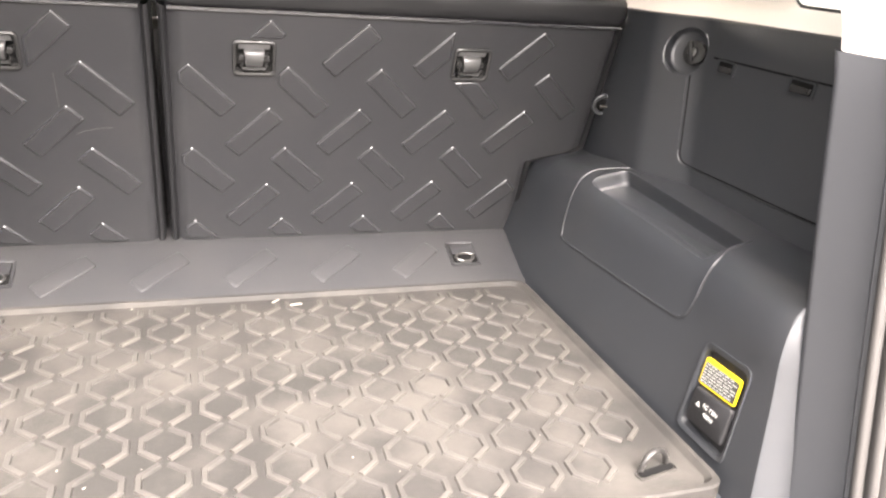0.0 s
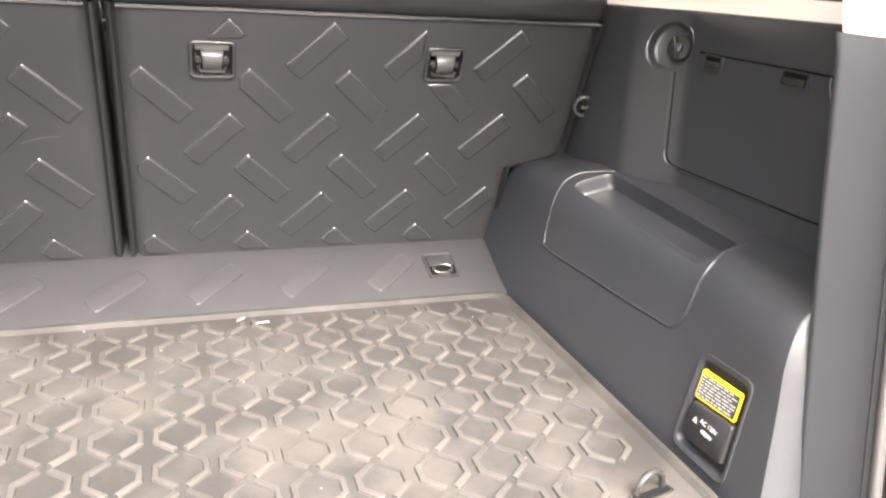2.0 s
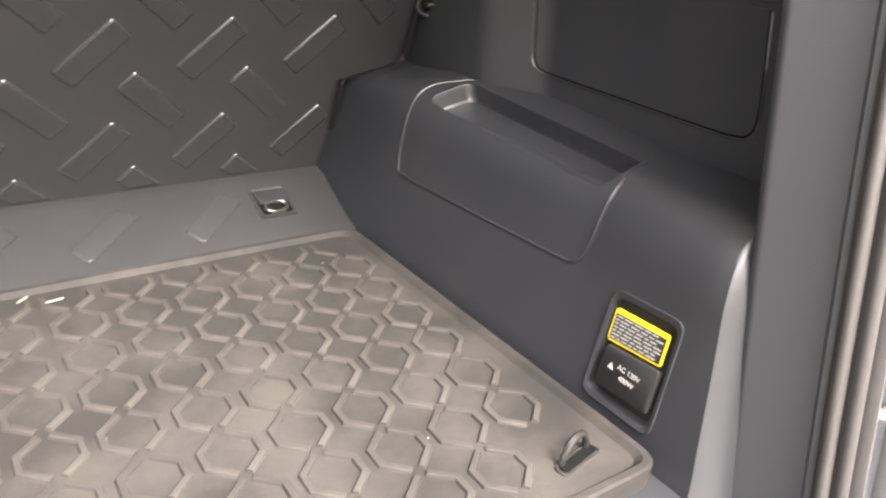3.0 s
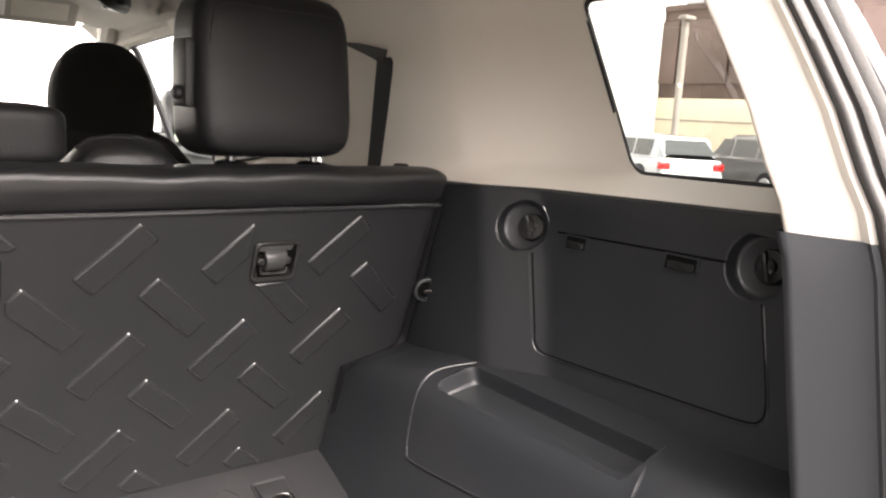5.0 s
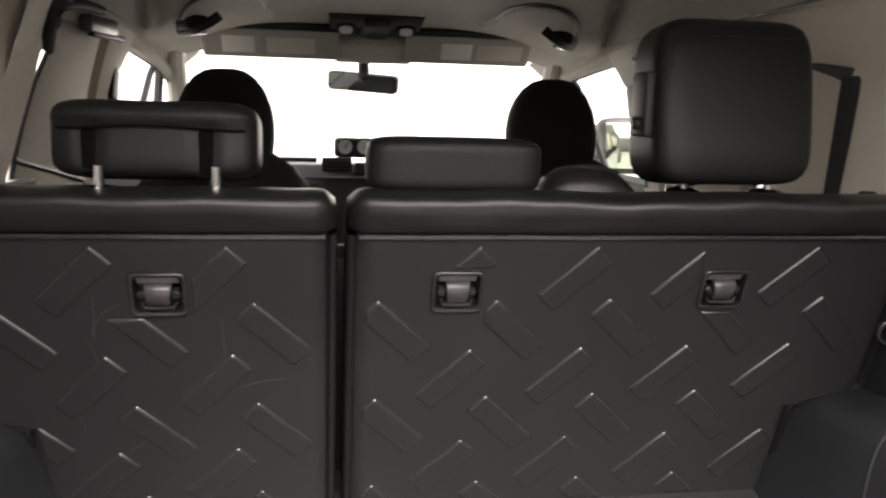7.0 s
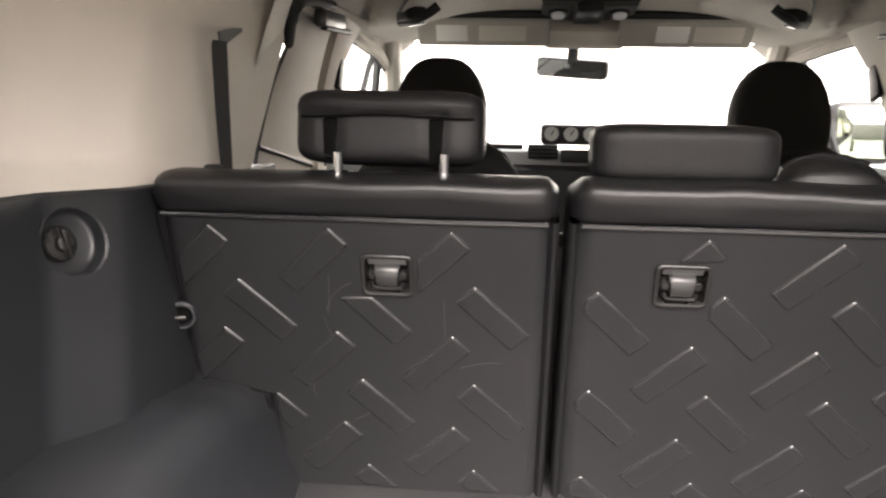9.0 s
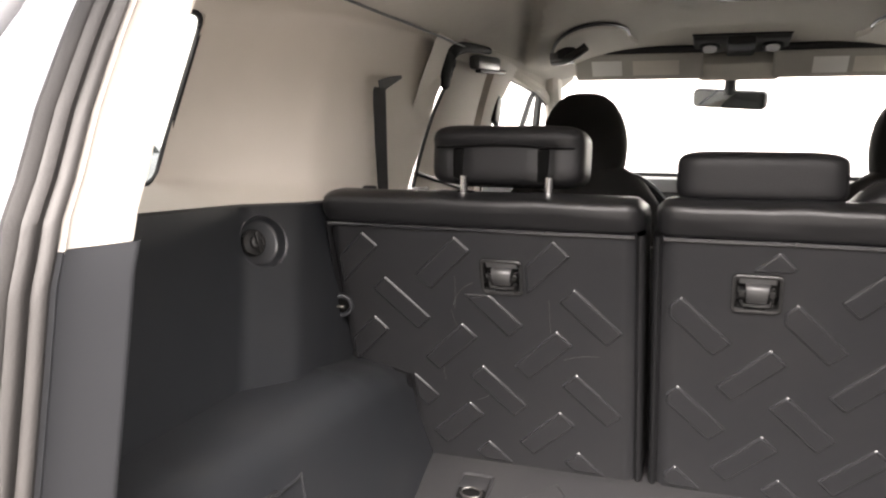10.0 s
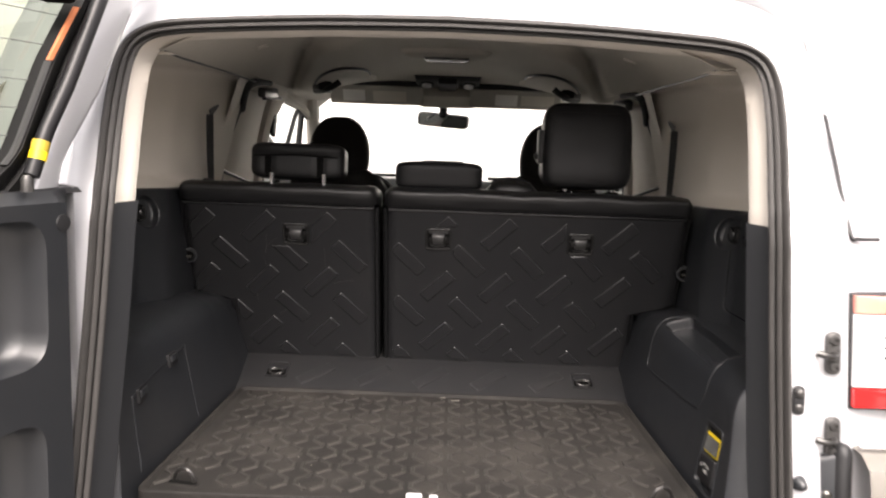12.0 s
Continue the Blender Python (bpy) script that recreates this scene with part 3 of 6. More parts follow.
def wheel_box(s):
    side = "right" if s > 0 else "left"
    tray = [tuple(p) for p in rounded([(0.366, 0.256), (0.702, 0.264), (0.694, 0.336), (0.356, 0.320)], 0.015)]
    qs = steps(0.0, SEC_LEN[-1], 0.009)
    tail = lambda q: 0.142 + 0.16 * lerp(q, list(zip(SEC_LEN, [p[1] for p in SEC])))
    def skin(y, q):
        return box_place(s, max(y, tail(q)), q)
    bm = grid(steps(0.14, 0.955, 0.0102), qs, skin, [tray, [(y, q_at(z)) for y, z in AC_WELL]] if s > 0 else [])
    # rear end, a face turned to the tail of the car
    ring = [box_place(s, tail(q), q) for q in qs]
    soft = [p + Vector((s * 0.004, -0.004, -0.001)) for p in ring]
    back = [Vector((p.x + s * 0.030, p.y - 0.019, p.z - 0.004)) for p in ring]
    far = [Vector((p.x + s * 0.075, p.y - 0.026, p.z - 0.006)) for p in ring]
    loft([ring, soft, back, far], bm=bm)
    b = tagged(part("wheel_box_%s" % side, bm, PLASTIC, angle=0.75),
               "charcoal plastic wheel housing along the side of the cargo bay", "wheel housing", kind="structure")
    if s > 0:
        pit = bmesh.new()
        c = Vector((sum(p[0] for p in tray), sum(p[1] for p in tray))) / len(tray)
        rings = []
        for f, d in ((1.0, 0.0), (0.996, -0.0015), (0.990, -0.007), (0.984, -0.017), (0.976, -0.0225), (0.955, -0.0255), (0.6, -0.027), (0.05, -0.027)):
            ring = []
            for p in tray:
                y, q = c + (Vector(p) - c) * f
                # the floor runs out level with the top at the rear inner corner
                ease = max(0, min(1, (y - 0.37) / 0.12 + max(0, (q - 0.268) / 0.03)))
                ring.append(box_place(s, y, q, d * (0.15 + 0.85 * ease)))
            rings.append(ring)
        loft(rings, True, bm=pit)
        pit.verts.ensure_lookup_table()
        pit.faces.new(pit.verts[-len(tray):])
        part("tray", pit, PLASTIC, b, "sunken oblong tray")
    return b


wheel_box(1)
wheel_box(-1)


def groove(s, pts, parent, name="panel_gap", r=0.0016, mat=None, lift=0.0004):
    line = [box_place(s, y, q, lift) for y, q in pts]
    return part(name, tube(line, r, 6), mat or PLASTIC_DARK, parent)


# lid of the right box
lid_line = [(0.70, 0.345), (0.722, 0.30), (0.728, q_at(0.225)), (0.728, q_at(0.16)), (0.722, q_at(0.128)), (0.70, q_at(0.118)), (0.55, q_at(0.124)), (0.40, q_at(0.132)),
            (0.372, q_at(0.136)), (0.358, q_at(0.150)), (0.352, q_at(0.175)), (0.350, q_at(0.215)), (0.352, q_at(0.235)), (0.358, 0.29), (0.362, 0.33)]
dense = [(p.x, p.y) for p in smooth_line([(y, q, 0) for y, q in lid_line], 6)]
lid = thing("storage_lid", box_place(1, 0.55, q_at(0.13)), "charcoal plastic storage lid set into the wheel housing", "lid")
part("edge", tube([box_place(1, y, q, 0.0004) for y, q in dense], 0.0012, 8), PLASTIC, lid)
part("gap", tube([box_place(1, y + 0.003 * (1 if y > 0.6 else -1 if y < 0.4 else 0), q - 0.0024, 0.0) for y, q in dense], 0.0007, 6), PLASTIC_DARK, lid, "dark gap round the lid")

# power outlet panel, sunk into the housing
ac = thing("power_outlet_panel", box_place(1, 0.257, q_at(0.02)), "recessed black power outlet panel with a yellow warning label", "outlet")
acp = lambda u, v, w: box_place(1, u, q_at(v), w)
panel = [tuple(p) for p in rounded([(0.300, 0.011), (0.201, 0.011), (0.202, 0.148), (0.299, 0.139)], 0.015)]
floor_o = [(0.2525 + (u - 0.2525) * 0.95, 0.08 + (v - 0.08) * 0.95) for u, v in AC_WELL]
bez = bmesh.new()
loft([[acp(*p, -0.001) for p in panel], [acp(*p, 0.0016) for p in panel], [acp(0.2525 + (u - 0.2525) * 0.985, 0.08 + (v - 0.08) * 0.985, 0.0022) for u, v in panel],
      [acp(0.2525 + (u - 0.2525) * 1.012, 0.08 + (v - 0.08) * 1.012, 0.0006) for u, v in AC_WELL], [acp(*p, -0.002) for p in AC_WELL],
      [acp(*p, -0.009) for p in floor_o]], True, bm=bez)
part("bezel", bez, PLASTIC, ac)
part("back_plate", slab(floor_o, lambda u, v, w: acp(u, v, -0.0095 + w), 0.0012), PLASTIC_DARK, ac)
cover = [tuple(p) for p in rounded([(0.286, 0.030), (0.212, 0.034), (0.212, 0.086), (0.286, 0.078)], 0.005)]
cov = part("outlet_cover", slab(cover, lambda u, v, w: acp(u, v, -0.0085 + w), 0.012, 0.003), PLASTIC_DARK, ac, "black flap over the socket")
lab = [tuple(p) for p in rounded([(0.2905, 0.081), (0.2165, 0.0885), (0.2165, 0.1255), (0.2905, 0.119)], 0.004)]
labp = part("warning_label", slab(lab, lambda u, v, w: acp(u, v, -0.004 + w), 0.0020), YELLOW, ac, "yellow and black warning label")
lab2 = [(0.2882, 0.0837), (0.2188, 0.0905), (0.2188, 0.1202), (0.2882, 0.1138)]
part("print_field", slab(lab2, lambda u, v, w: acp(u, v, -0.0017 + w), 0.0007), BLACKINK, labp)
bars = bmesh.new()
rng = random.Random(4)
for r in range(7):
    u = 0.2865
    while u > 0.227:
        v = 0.0855 + r * 0.0041 + (0.2915 - u) * 0.0975
        d = min(rng.uniform(0.004, 0.013), u - 0.221)
        slab([(u, v), (u - d, v + d * 0.0975), (u - d, v + d * 0.0975 + 0.0015), (u, v + 0.0015)], lambda a, b, w: acp(a, b, -0.0009 + w), 0.0003, bm=bars)
        u -= d + 0.0022
part("print_block", bars, WHITEINK, labp)
for text, v, size in (("AC 120V", 0.061, 0.0082), ("400W", 0.050, 0.0082)):
    cu = bpy.data.curves.new("lettering", "FONT")
    cu.body, cu.size, cu.align_x, cu.extrude = text, size, "CENTER", 0.0002
    ob = new("lettering", cu)
    p = acp(0.246, v, 0.0040)
    up_dir = (acp(0.252, v + 0.01, 0) - acp(0.252, v - 0.01, 0)).normalized()
    along = Vector((0, -1, 0))
    nrm = along.cross(up_dir).normalized()
    ob.matrix_world = Matrix.Translation(p - BASE[ac.name]) @ Matrix((along, up_dir, nrm)).transposed().to_4x4()
    cu.materials.append(WHITEINK)
    ob.parent = cov
arrow = bmesh.new()
slab([(0.2745, 0.056), (0.2665, 0.056), (0.2705, 0.063)], lambda a, b, w: acp(a, b, 0.0036 + w), 0.0004, bm=arrow)
part("arrow_mark", arrow, WHITEINK, cov)

# pocket cover of the right wall: outline, hinge line and two clips
pocket_line = [(0.656, 0.421), (0.627, 0.318), (0.621, 0.298), (0.608, 0.2865), (0.58, 0.2845), (0.45, 0.288), (0.345, 0.291), (0.290, 0.294), (0.274, 0.300), (0.270, 0.316), (0.28, 0.36), (0.297, 0.424)]
pl = [(p.x, p.y) for p in smooth_line([(y, z, 0) for y, z in pocket_line], 6)]
pc = thing("pocket_cover", RIGHT_AT(0.45, 0.292), "flat charcoal plastic cover of the side pocket, clipped shut", "cover")
part("edge", tube([RIGHT_AT(y, z, 0.0004) for y, z in pl], 0.0016, 6), PLASTIC, pc)
part("gap", tube([RIGHT_AT(y + (0.003 if y < 0.3 else -0.003 if y > 0.6 else 0), z + 0.0025, 0.0001) for y, z in pl], 0.0011, 6), SLOTBLACK, pc)
part("hinge_line", tube([RIGHT_AT(y, 0.458 + 0.023 * (0.616 - y), 0.0002) for y in steps(0.352, 0.618, 0.02)], 0.0015, 6), SLOTBLACK, pc)
for y, z, half in ((0.581, 0.4475, 0.0225), (0.410, 0.4505, 0.0265)):
    place = lambda u, v, w: RIGHT_AT(u, v, w)
    o = rounded([(y + half, z - 0.012), (y - half, z - 0.011), (y - half, z + 0.011), (y + half, z + 0.011)], 0.003)
    o_in = rounded([(y + half - 0.004, z - 0.0085), (y - half + 0.004, z - 0.0075), (y - half + 0.004, z + 0.009), (y + half - 0.004, z + 0.009)], 0.002)
    rim = loft([[place(p.x, p.y, 0.0) for p in o], [place(p.x, p.y, 0.003) for p in o], [place(p.x, p.y, 0.0032) for p in o_in], [place(p.x, p.y, 0.0006) for p in o_in]], True)
    clip = part("clip", rim, PLASTIC, pc, "black plastic snap clip")
    part("well", slab(o_in, lambda u, v, w: place(u, v, 0.0004 + w), 0.0006), SLOTBLACK, clip)
    o2 = rounded([(y + half - 0.008, z - 0.007), (y - half + 0.006, z - 0.006), (y - half + 0.006, z + 0.003), (y + half - 0.008, z + 0.003)], 0.002)
    part("tab", slab(o2, lambda u, v, w: place(u, v, w + 0.0008), 0.005, 0.0015), GLOSSY, clip)

# access panel of the left box
al = thing("access_panel", box_place(-1, 0.36, 0.06), "charcoal plastic access panel with two finger clips in the wheel housing", "panel")
acc_line = [(0.53, q_at(0.02)), (0.53, q_at(0.165)), (0.52, q_at(0.178)), (0.40, q_at(0.170)), (0.245, q_at(0.158)), (0.232, q_at(0.148)), (0.23, q_at(0.02))]
ad = [(p.x, p.y) for p in smooth_line([(y, q, 0) for y, q in acc_line], 5)]
part("edge", tube([box_place(-1, y, q, 0.0008) for y, q in ad], 0.0016, 6), PLASTIC, al)
part("gap", tube([box_place(-1, y, q - 0.003, 0.0003) for y, q in ad], 0.0014, 6), PLASTIC_DARK, al)
for y, z in ((0.275, 0.152), (0.452, 0.170)):
    q = q_at(z)
    o = rounded([(y + 0.022, q - 0.014), (y - 0.022, q - 0.014), (y - 0.022, q + 0.014), (y + 0.022, q + 0.014)], 0.004)
    clip = part("clip", slab(o, lambda u, v, w: box_place(-1, u, v, w), 0.006, 0.002), PLASTIC_DARK, al)
    part("tab", slab([(y + 0.017, q - 0.002), (y - 0.017, q - 0.002), (y - 0.017, q + 0.010), (y + 0.017, q + 0.010)], lambda u, v, w: box_place(-1, u, v, w + 0.005), 0.005, 0.0015), PLASTIC, clip)

# ---- cargo mat ----
mat_out = rounded([(-0.497, 0.791), (0.497, 0.791), (0.519, 0.172), (-0.519, 0.172)], 0.03)
mat_in = rounded([(-0.482, 0.777), (0.482, 0.777), (0.504, 0.187), (-0.504, 0.187)], 0.022)
mat = thing("cargo_mat", (0, 0.48, -0.02), "dusty dark grey rubber cargo mat with a raised hexagon pattern", "mat")
mb = bmesh.new()
loft([[Vector((p.x, p.y, -0.02)) for p in mat_out], [Vector((p.x, p.y, 0.005)) for p in mat_out],
      [Vector((p.x * 0.995, 0.48 + (p.y - 0.48) * 0.993, 0.0075)) for p in mat_out],
      [Vector((p.x * 1.012, 0.48 + (p.y - 0.48) * 1.018, 0.0068)) for p in mat_in], [Vector((p.x, p.y, 0.0)) for p in mat_in],
      [Vector((p.x * 0.5, 0.48 + (p.y - 0.48) * 0.5, 0.0)) for p in mat_in]], True, bm=mb)
mb.verts.ensure_lookup_table()
mb.faces.new(mb.verts[-len(mat_in):])
part("tray", mb, MAT, mat)

# seat backs
P_Y0, P_SLOPE = 0.9566, 0.331
PN = Vector((0, -1, -P_SLOPE)).normalized()


def back_place(x, z, w=0.0):
    """On the slanted plane of the seat backs: x across, z up, w proud to the rear."""
    return Vector((x, P_Y0 - P_SLOPE * z, z)) + PN * w


def bar_outline(cx, cz, sign, clip_z=0.052, lo=-9, hi=9):
    """The corners of one raised bar of the tread pattern, 104 by 37 mm, at 45 degrees, cut by the panel's edges."""
    a = radians(45) * sign
    d, n = Vector((math.cos(a), math.sin(a))), Vector((-math.sin(a), math.cos(a)))
    corners = [d * -0.052 + n * -0.0185, d * 0.052 + n * -0.0185, d * 0.052 + n * 0.0185, d * -0.052 + n * 0.0185]
    o = [(cx + p.x, cz + p.y / 1.053) for p in corners]
    for axis, value, side in ((1, clip_z, 1), (0, lo, 1), (0, hi, -1)):
        o = clip_half(o, axis, value, side) if o else o
    return o


def inset_outline(o, d):
    """A convex outline, corners in order to the left, moved inwards by d."""
    out = []
    for a, p, b in zip(o[-1:] + o[:-1], o, o[1:] + o[:1]):
        e1, e2 = (Vector(p) - Vector(a)).normalized(), (Vector(b) - Vector(p)).normalized()
        n1, n2 = Vector((-e1.y, e1.x)), Vector((-e2.y, e2.x))
        m = n1 + n2
        out.append(Vector(p) + m * (d / max(0.3, m.dot(n1))))
    return out


def rear_seat(name, x0, x1, label, latches):
    seat = thing(name, ((x0 + x1) / 2, 0.95, 0.05), label, "car seat", "folding rear seats")
    top, base = 0.478, 0.489
    def edge(z):
        """How far the panel reaches at height z, narrower by the wheel boxes."""
        return 0.012 + 0.105 * max(0, min(1, (0.24 - z) / 0.03)) * (0.35 + 0.65 * min(1, max(0, (0.235 - z) / 0.012)))
    def lo(z):
        return x0 + (edge(z) if x0 < -0.5 else 0.011)
    def hi(z):
        return x1 - (edge(z) if x1 > 0.5 else 0.011)
    zs = [0.048, 0.1, 0.15, 0.2, 0.212, 0.222, 0.232, 0.245, 0.3, 0.36, 0.42, 0.46, 0.47, top]
    holes = []
    for lx in latches:
        holes.append([(lx - 0.031, 0.379), (lx + 0.031, 0.379), (lx + 0.031, 0.427), (lx - 0.031, 0.427)])
    us = steps(0, 1, 0.0125 / (x1 - x0))
    zz = sorted(set([round(z, 4) for z in steps(0.048, top, 0.0095)]))
    def place(u, z):
        a, b = lo(z), hi(z)
        e = min(u * (b - a), (1 - u) * (b - a))
        roll = 0.012 * max(0, 1 - e / 0.014) ** 2
        return back_place(a + u * (b - a), z, -roll)
    uholes = [[((x - lo(z)) / (hi(z) - lo(z)), z) for x, z in h] for h in holes]
    back = part("back_panel", grid(us, zz, place, uholes), PANEL, seat, "charcoal plastic back panel with raised tread bars", 0.8)
    # side return of the panel
    for f, sgn in ((lo, -1), (hi, 1)):
        outer = abs(f(0.4)) > 0.5
        wide = 0.007 if outer else 0.0115
        rim = loft([[back_place(f(z) - sgn * 0.001, z, -0.011), back_place(f(z) + sgn * 0.0005, z, -0.004), back_place(f(z) + sgn * wide * 0.35, z, 0.0005), back_place(f(z) + sgn * wide * 0.7, z, -0.001),
                     back_place(f(z) + sgn * wide * 0.95, z, -0.006), back_place(f(z) + sgn * wide, z, -0.02), back_place(f(z) + sgn * wide, z, -0.10)] for z in zz])
        part("side_bolster", rim, LEATHER, seat, "black leather edge beside the panel", 1.2)
    # padded top roll
    prof = [(0.0, base - 0.012, -0.010), (0.0, base - 0.009, -0.001), (0.0, base - 0.002, 0.0035), (0.0, base + 0.010, 0.0065), (0.0, base + 0.021, 0.0075), (0.0, base + 0.030, 0.005), (0.0, base + 0.035, -0.004),
            (0.0, base + 0.033, -0.03), (0.0, base + 0.019, -0.07), (0.0, base - 0.006, -0.11), (0.0, base - 0.05, -0.14), (0.0, base - 0.12, -0.15)]
    soft = smooth_line([(0, z, w) for _, z, w in prof], 5)
    rings = []
    a, b = x0 + 0.002, x1 - 0.002
    for x in steps(a, b, 0.012):
        e = min(x - a, b - x)
        k = math.sqrt(max(0, 1 - max(0, 1 - e / 0.028) ** 2))
        wave = 0.0045 * noise.noise(Vector((x * 6, 1.3, 0.2))) + 0.0028 * noise.noise(Vector((x * 15, 4.3, 0.2)))
        ring = []
        for p in soft:
            zc, wc = base - 0.01, -0.07
            lift = wave * max(0, min(1, (p.y - base) / 0.03))
            dent = 0.0035 * noise.noise(Vector((x * 11, p.y * 26, 7.1))) * max(0, min(1, (p.z + 0.03) / 0.03)) * max(0, min(1, (p.y - base + 0.006) / 0.012))
            ring.append(back_place(x, zc + (p.y - zc) * (0.55 + 0.45 * k) + lift, wc + (p.z - wc) * (0.75 + 0.25 * k) + dent))
        rings.append(ring)
    roll = part("top_cushion", loft(rings, cap=True), LEATHER, seat, "black leather roll along the top", 0.9)
    pip = [back_place(x, top - 0.0015 + 0.0005 * noise.noise(Vector((x * 9, 0, 0))), 0.0015) for x in steps(a + 0.012, b - 0.012, 0.012)]
    part("piping", tube(pip, 0.0036, 10), BAR, roll, "rounded lip under the cushion")
    # raised bars
    for cz in (0.419, 0.272, 0.125):
        for k in range(-5, 5):
            cx = 0.005 + 0.1535 * k
            if lo(cz) + 0.02 < cx < hi(cz) - 0.02:
                raised_bar(back, cx, cz, 1, lo, hi, latches)
    for cz in (0.345, 0.198, 0.050):
        for k in range(-5, 5):
            cx = -0.072 + 0.1535 * k
            if lo(cz) + 0.005 < cx < hi(cz) - 0.005:
                raised_bar(back, cx, cz, -1, lo, hi, latches)
    for lx in latches:
        strap_latch(seat, lx)
    return seat


def area(o):
    return abs(sum(a[0] * b[1] - a[1] * b[0] for a, b in zip(o, o[1:] + o[:1]))) / 2 if len(o) > 2 else 0.0


def clip_half(o, axis, value, sign):
    """The part of an outline on one side of a line along u or v."""
    out = []
    for a, b in zip(o, o[1:] + o[:1]):
        da, db = sign * (a[axis] - value), sign * (b[axis] - value)
        if da >= 0:
            out.append(a)
        if da * db < 0:
            f = da / (da - db)
            out.append((a[0] + (b[0] - a[0]) * f, a[1] + (b[1] - a[1]) * f))
    return out


def raised_bar(back, cx, cz, sign, lo, hi, latches):
    o = bar_outline(cx, cz, sign, 0.056, lo(cz) + 0.012, hi(cz) - 0.012)
    # the latch recess cuts a bar that runs under it: the largest piece beside it stays
    for lx in latches:
        if abs(cx - lx) < 0.085 and abs(cz - 0.403) < 0.08:
            pieces = [clip_half(o, 1, 0.434, 1), clip_half(o, 1, 0.372, -1), clip_half(o, 0, lx + 0.037, 1), clip_half(o, 0, lx - 0.037, -1)]
            inside = clip_half(clip_half(clip_half(clip_half(o, 1, 0.434, -1), 1, 0.372, 1), 0, lx + 0.037, -1), 0, lx - 0.037, 1)
            if inside and area(inside) > 1e-6:
                o = max(pieces, key=area)
    if not o or area(o) < 2e-4:
        return
    if max(p[1] for p in o) - min(p[1] for p in o) < 0.008:
        return
    if sum(a[0] * b[1] - a[1] * b[0] for a, b in zip(o, o[1:] + o[:1])) < 0:
        o = o[::-1]
    while len(o) > 3:
        i = min(range(len(o)), key=lambda k: math.dist(o[k], o[k - 1]))
        if math.dist(o[i], o[i - 1]) > 0.010:
            break
        mid = ((o[i][0] + o[i - 1][0]) / 2, (o[i][1] + o[i - 1][1]) / 2)
        o = [mid if k == i else p for k, p in enumerate(o) if k != (i - 1) % len(o)]
    bm = bmesh.new()
    rings = []
    for inset, w in ((0.0, -0.0006), (0.0009, 0.0007), (0.0016, 0.0017), (0.0022, 0.0022), (0.0030, 0.0025), (0.0045, 0.0026)):
        ring = rounded([tuple(p) for p in inset_outline(o, inset)], max(0.001, 0.0045 - inset * 0.5), 3)
        rings.append([back_place(p.x, p.y, w) for p in ring])
    loft(rings, True, True, bm)
    for f in bm.faces:
        f.material_index = 1
    bm.faces.ensure_lookup_table()
    bm.faces[-1].material_index = 0
    part("raised_bar", bm, [PANEL, BAR], back, angle=0.9)


def strap_latch(seat, lx):
    """A tether latch: bezel, well, a grey lever between dark eyes, and a bail."""
    def pl(u, v, w):
        return back_place(lx + u, 0.403 + v, w)
    outer = rounded([(-0.0335, -0.0285), (0.0335, -0.0285), (0.0335, 0.0285), (-0.0335, 0.0285)], 0.009)
    innr = rounded([(-0.0285, -0.0235), (0.0285, -0.0235), (0.0285, 0.0235), (-0.0285, 0.0235)], 0.007)
    deep = rounded([(-0.027, -0.022), (0.027, -0.022), (0.027, 0.022), (-0.027, 0.022)], 0.006)
    bm = bmesh.new()
    loft([[pl(p.x, p.y, -0.002) for p in outer], [pl(p.x, p.y, 0.0035) for p in outer], [pl(p.x * 0.97, p.y * 0.965, 0.005) for p in outer], [pl(p.x * 0.93, p.y * 0.92, 0.0052) for p in outer],
          [pl(p.x, p.y, 0.004) for p in innr], [pl(p.x, p.y, 0.001) for p in innr], [pl(p.x, p.y, -0.020) for p in deep]], True, bm=bm)
    bm.verts.ensure_lookup_table()
    bm.faces.new(bm.verts[-len(deep):])
    lt = part("strap_latch", bm, GLOSSY, seat, "glossy black tether latch with a grey lever", 0.9)
    # sloped top plate
    tp = loft([[pl(-0.024, 0.0225, 0.002), pl(0.024, 0.0225, 0.002)], [pl(-0.024, 0.012, -0.004), pl(0.024, 0.012, -0.004)], [pl(-0.024, 0.009, -0.012), pl(0.024, 0.009, -0.012)]])
    part("top_plate", tp, GREYDARK, lt)
    lev = bmesh.new()
    rings = []
    for v, w, h in ((0.0125, -0.004, 0.0155), (0.012, 0.002, 0.0155), (0.008, 0.0065, 0.0150), (0.0, 0.0085, 0.0138), (-0.008, 0.0070, 0.0130), (-0.0135, 0.003, 0.0128), (-0.0145, -0.006, 0.0125)):
        rings.append([pl(-h, v, w - 0.012), pl(-h, v, w - 0.001), pl(-h + 0.0015, v, w), pl(h - 0.0015, v, w), pl(h, v, w - 0.001), pl(h, v, w - 0.012)])
    loft(rings, True, True, lev)
    part("lever", lev, GREYTAB, lt, "grey plastic lever", 0.9)
    for u in (-0.0195, 0.0195):
        part("eye", lathe([(0.0058, -0.012), (0.0058, 0.001), (0.0042, 0.003), (0.0, 0.003)], pl(u, -0.001, 0.0), PN, 12), GLOSSY, lt)
    part("bail", tube([pl(u, v, 0.001) for u, v in ((-0.020, -0.010), (-0.017, -0.0175), (0.0, -0.0185), (0.017, -0.0175), (0.020, -0.010))], 0.0028, 8), GLOSSY, lt)


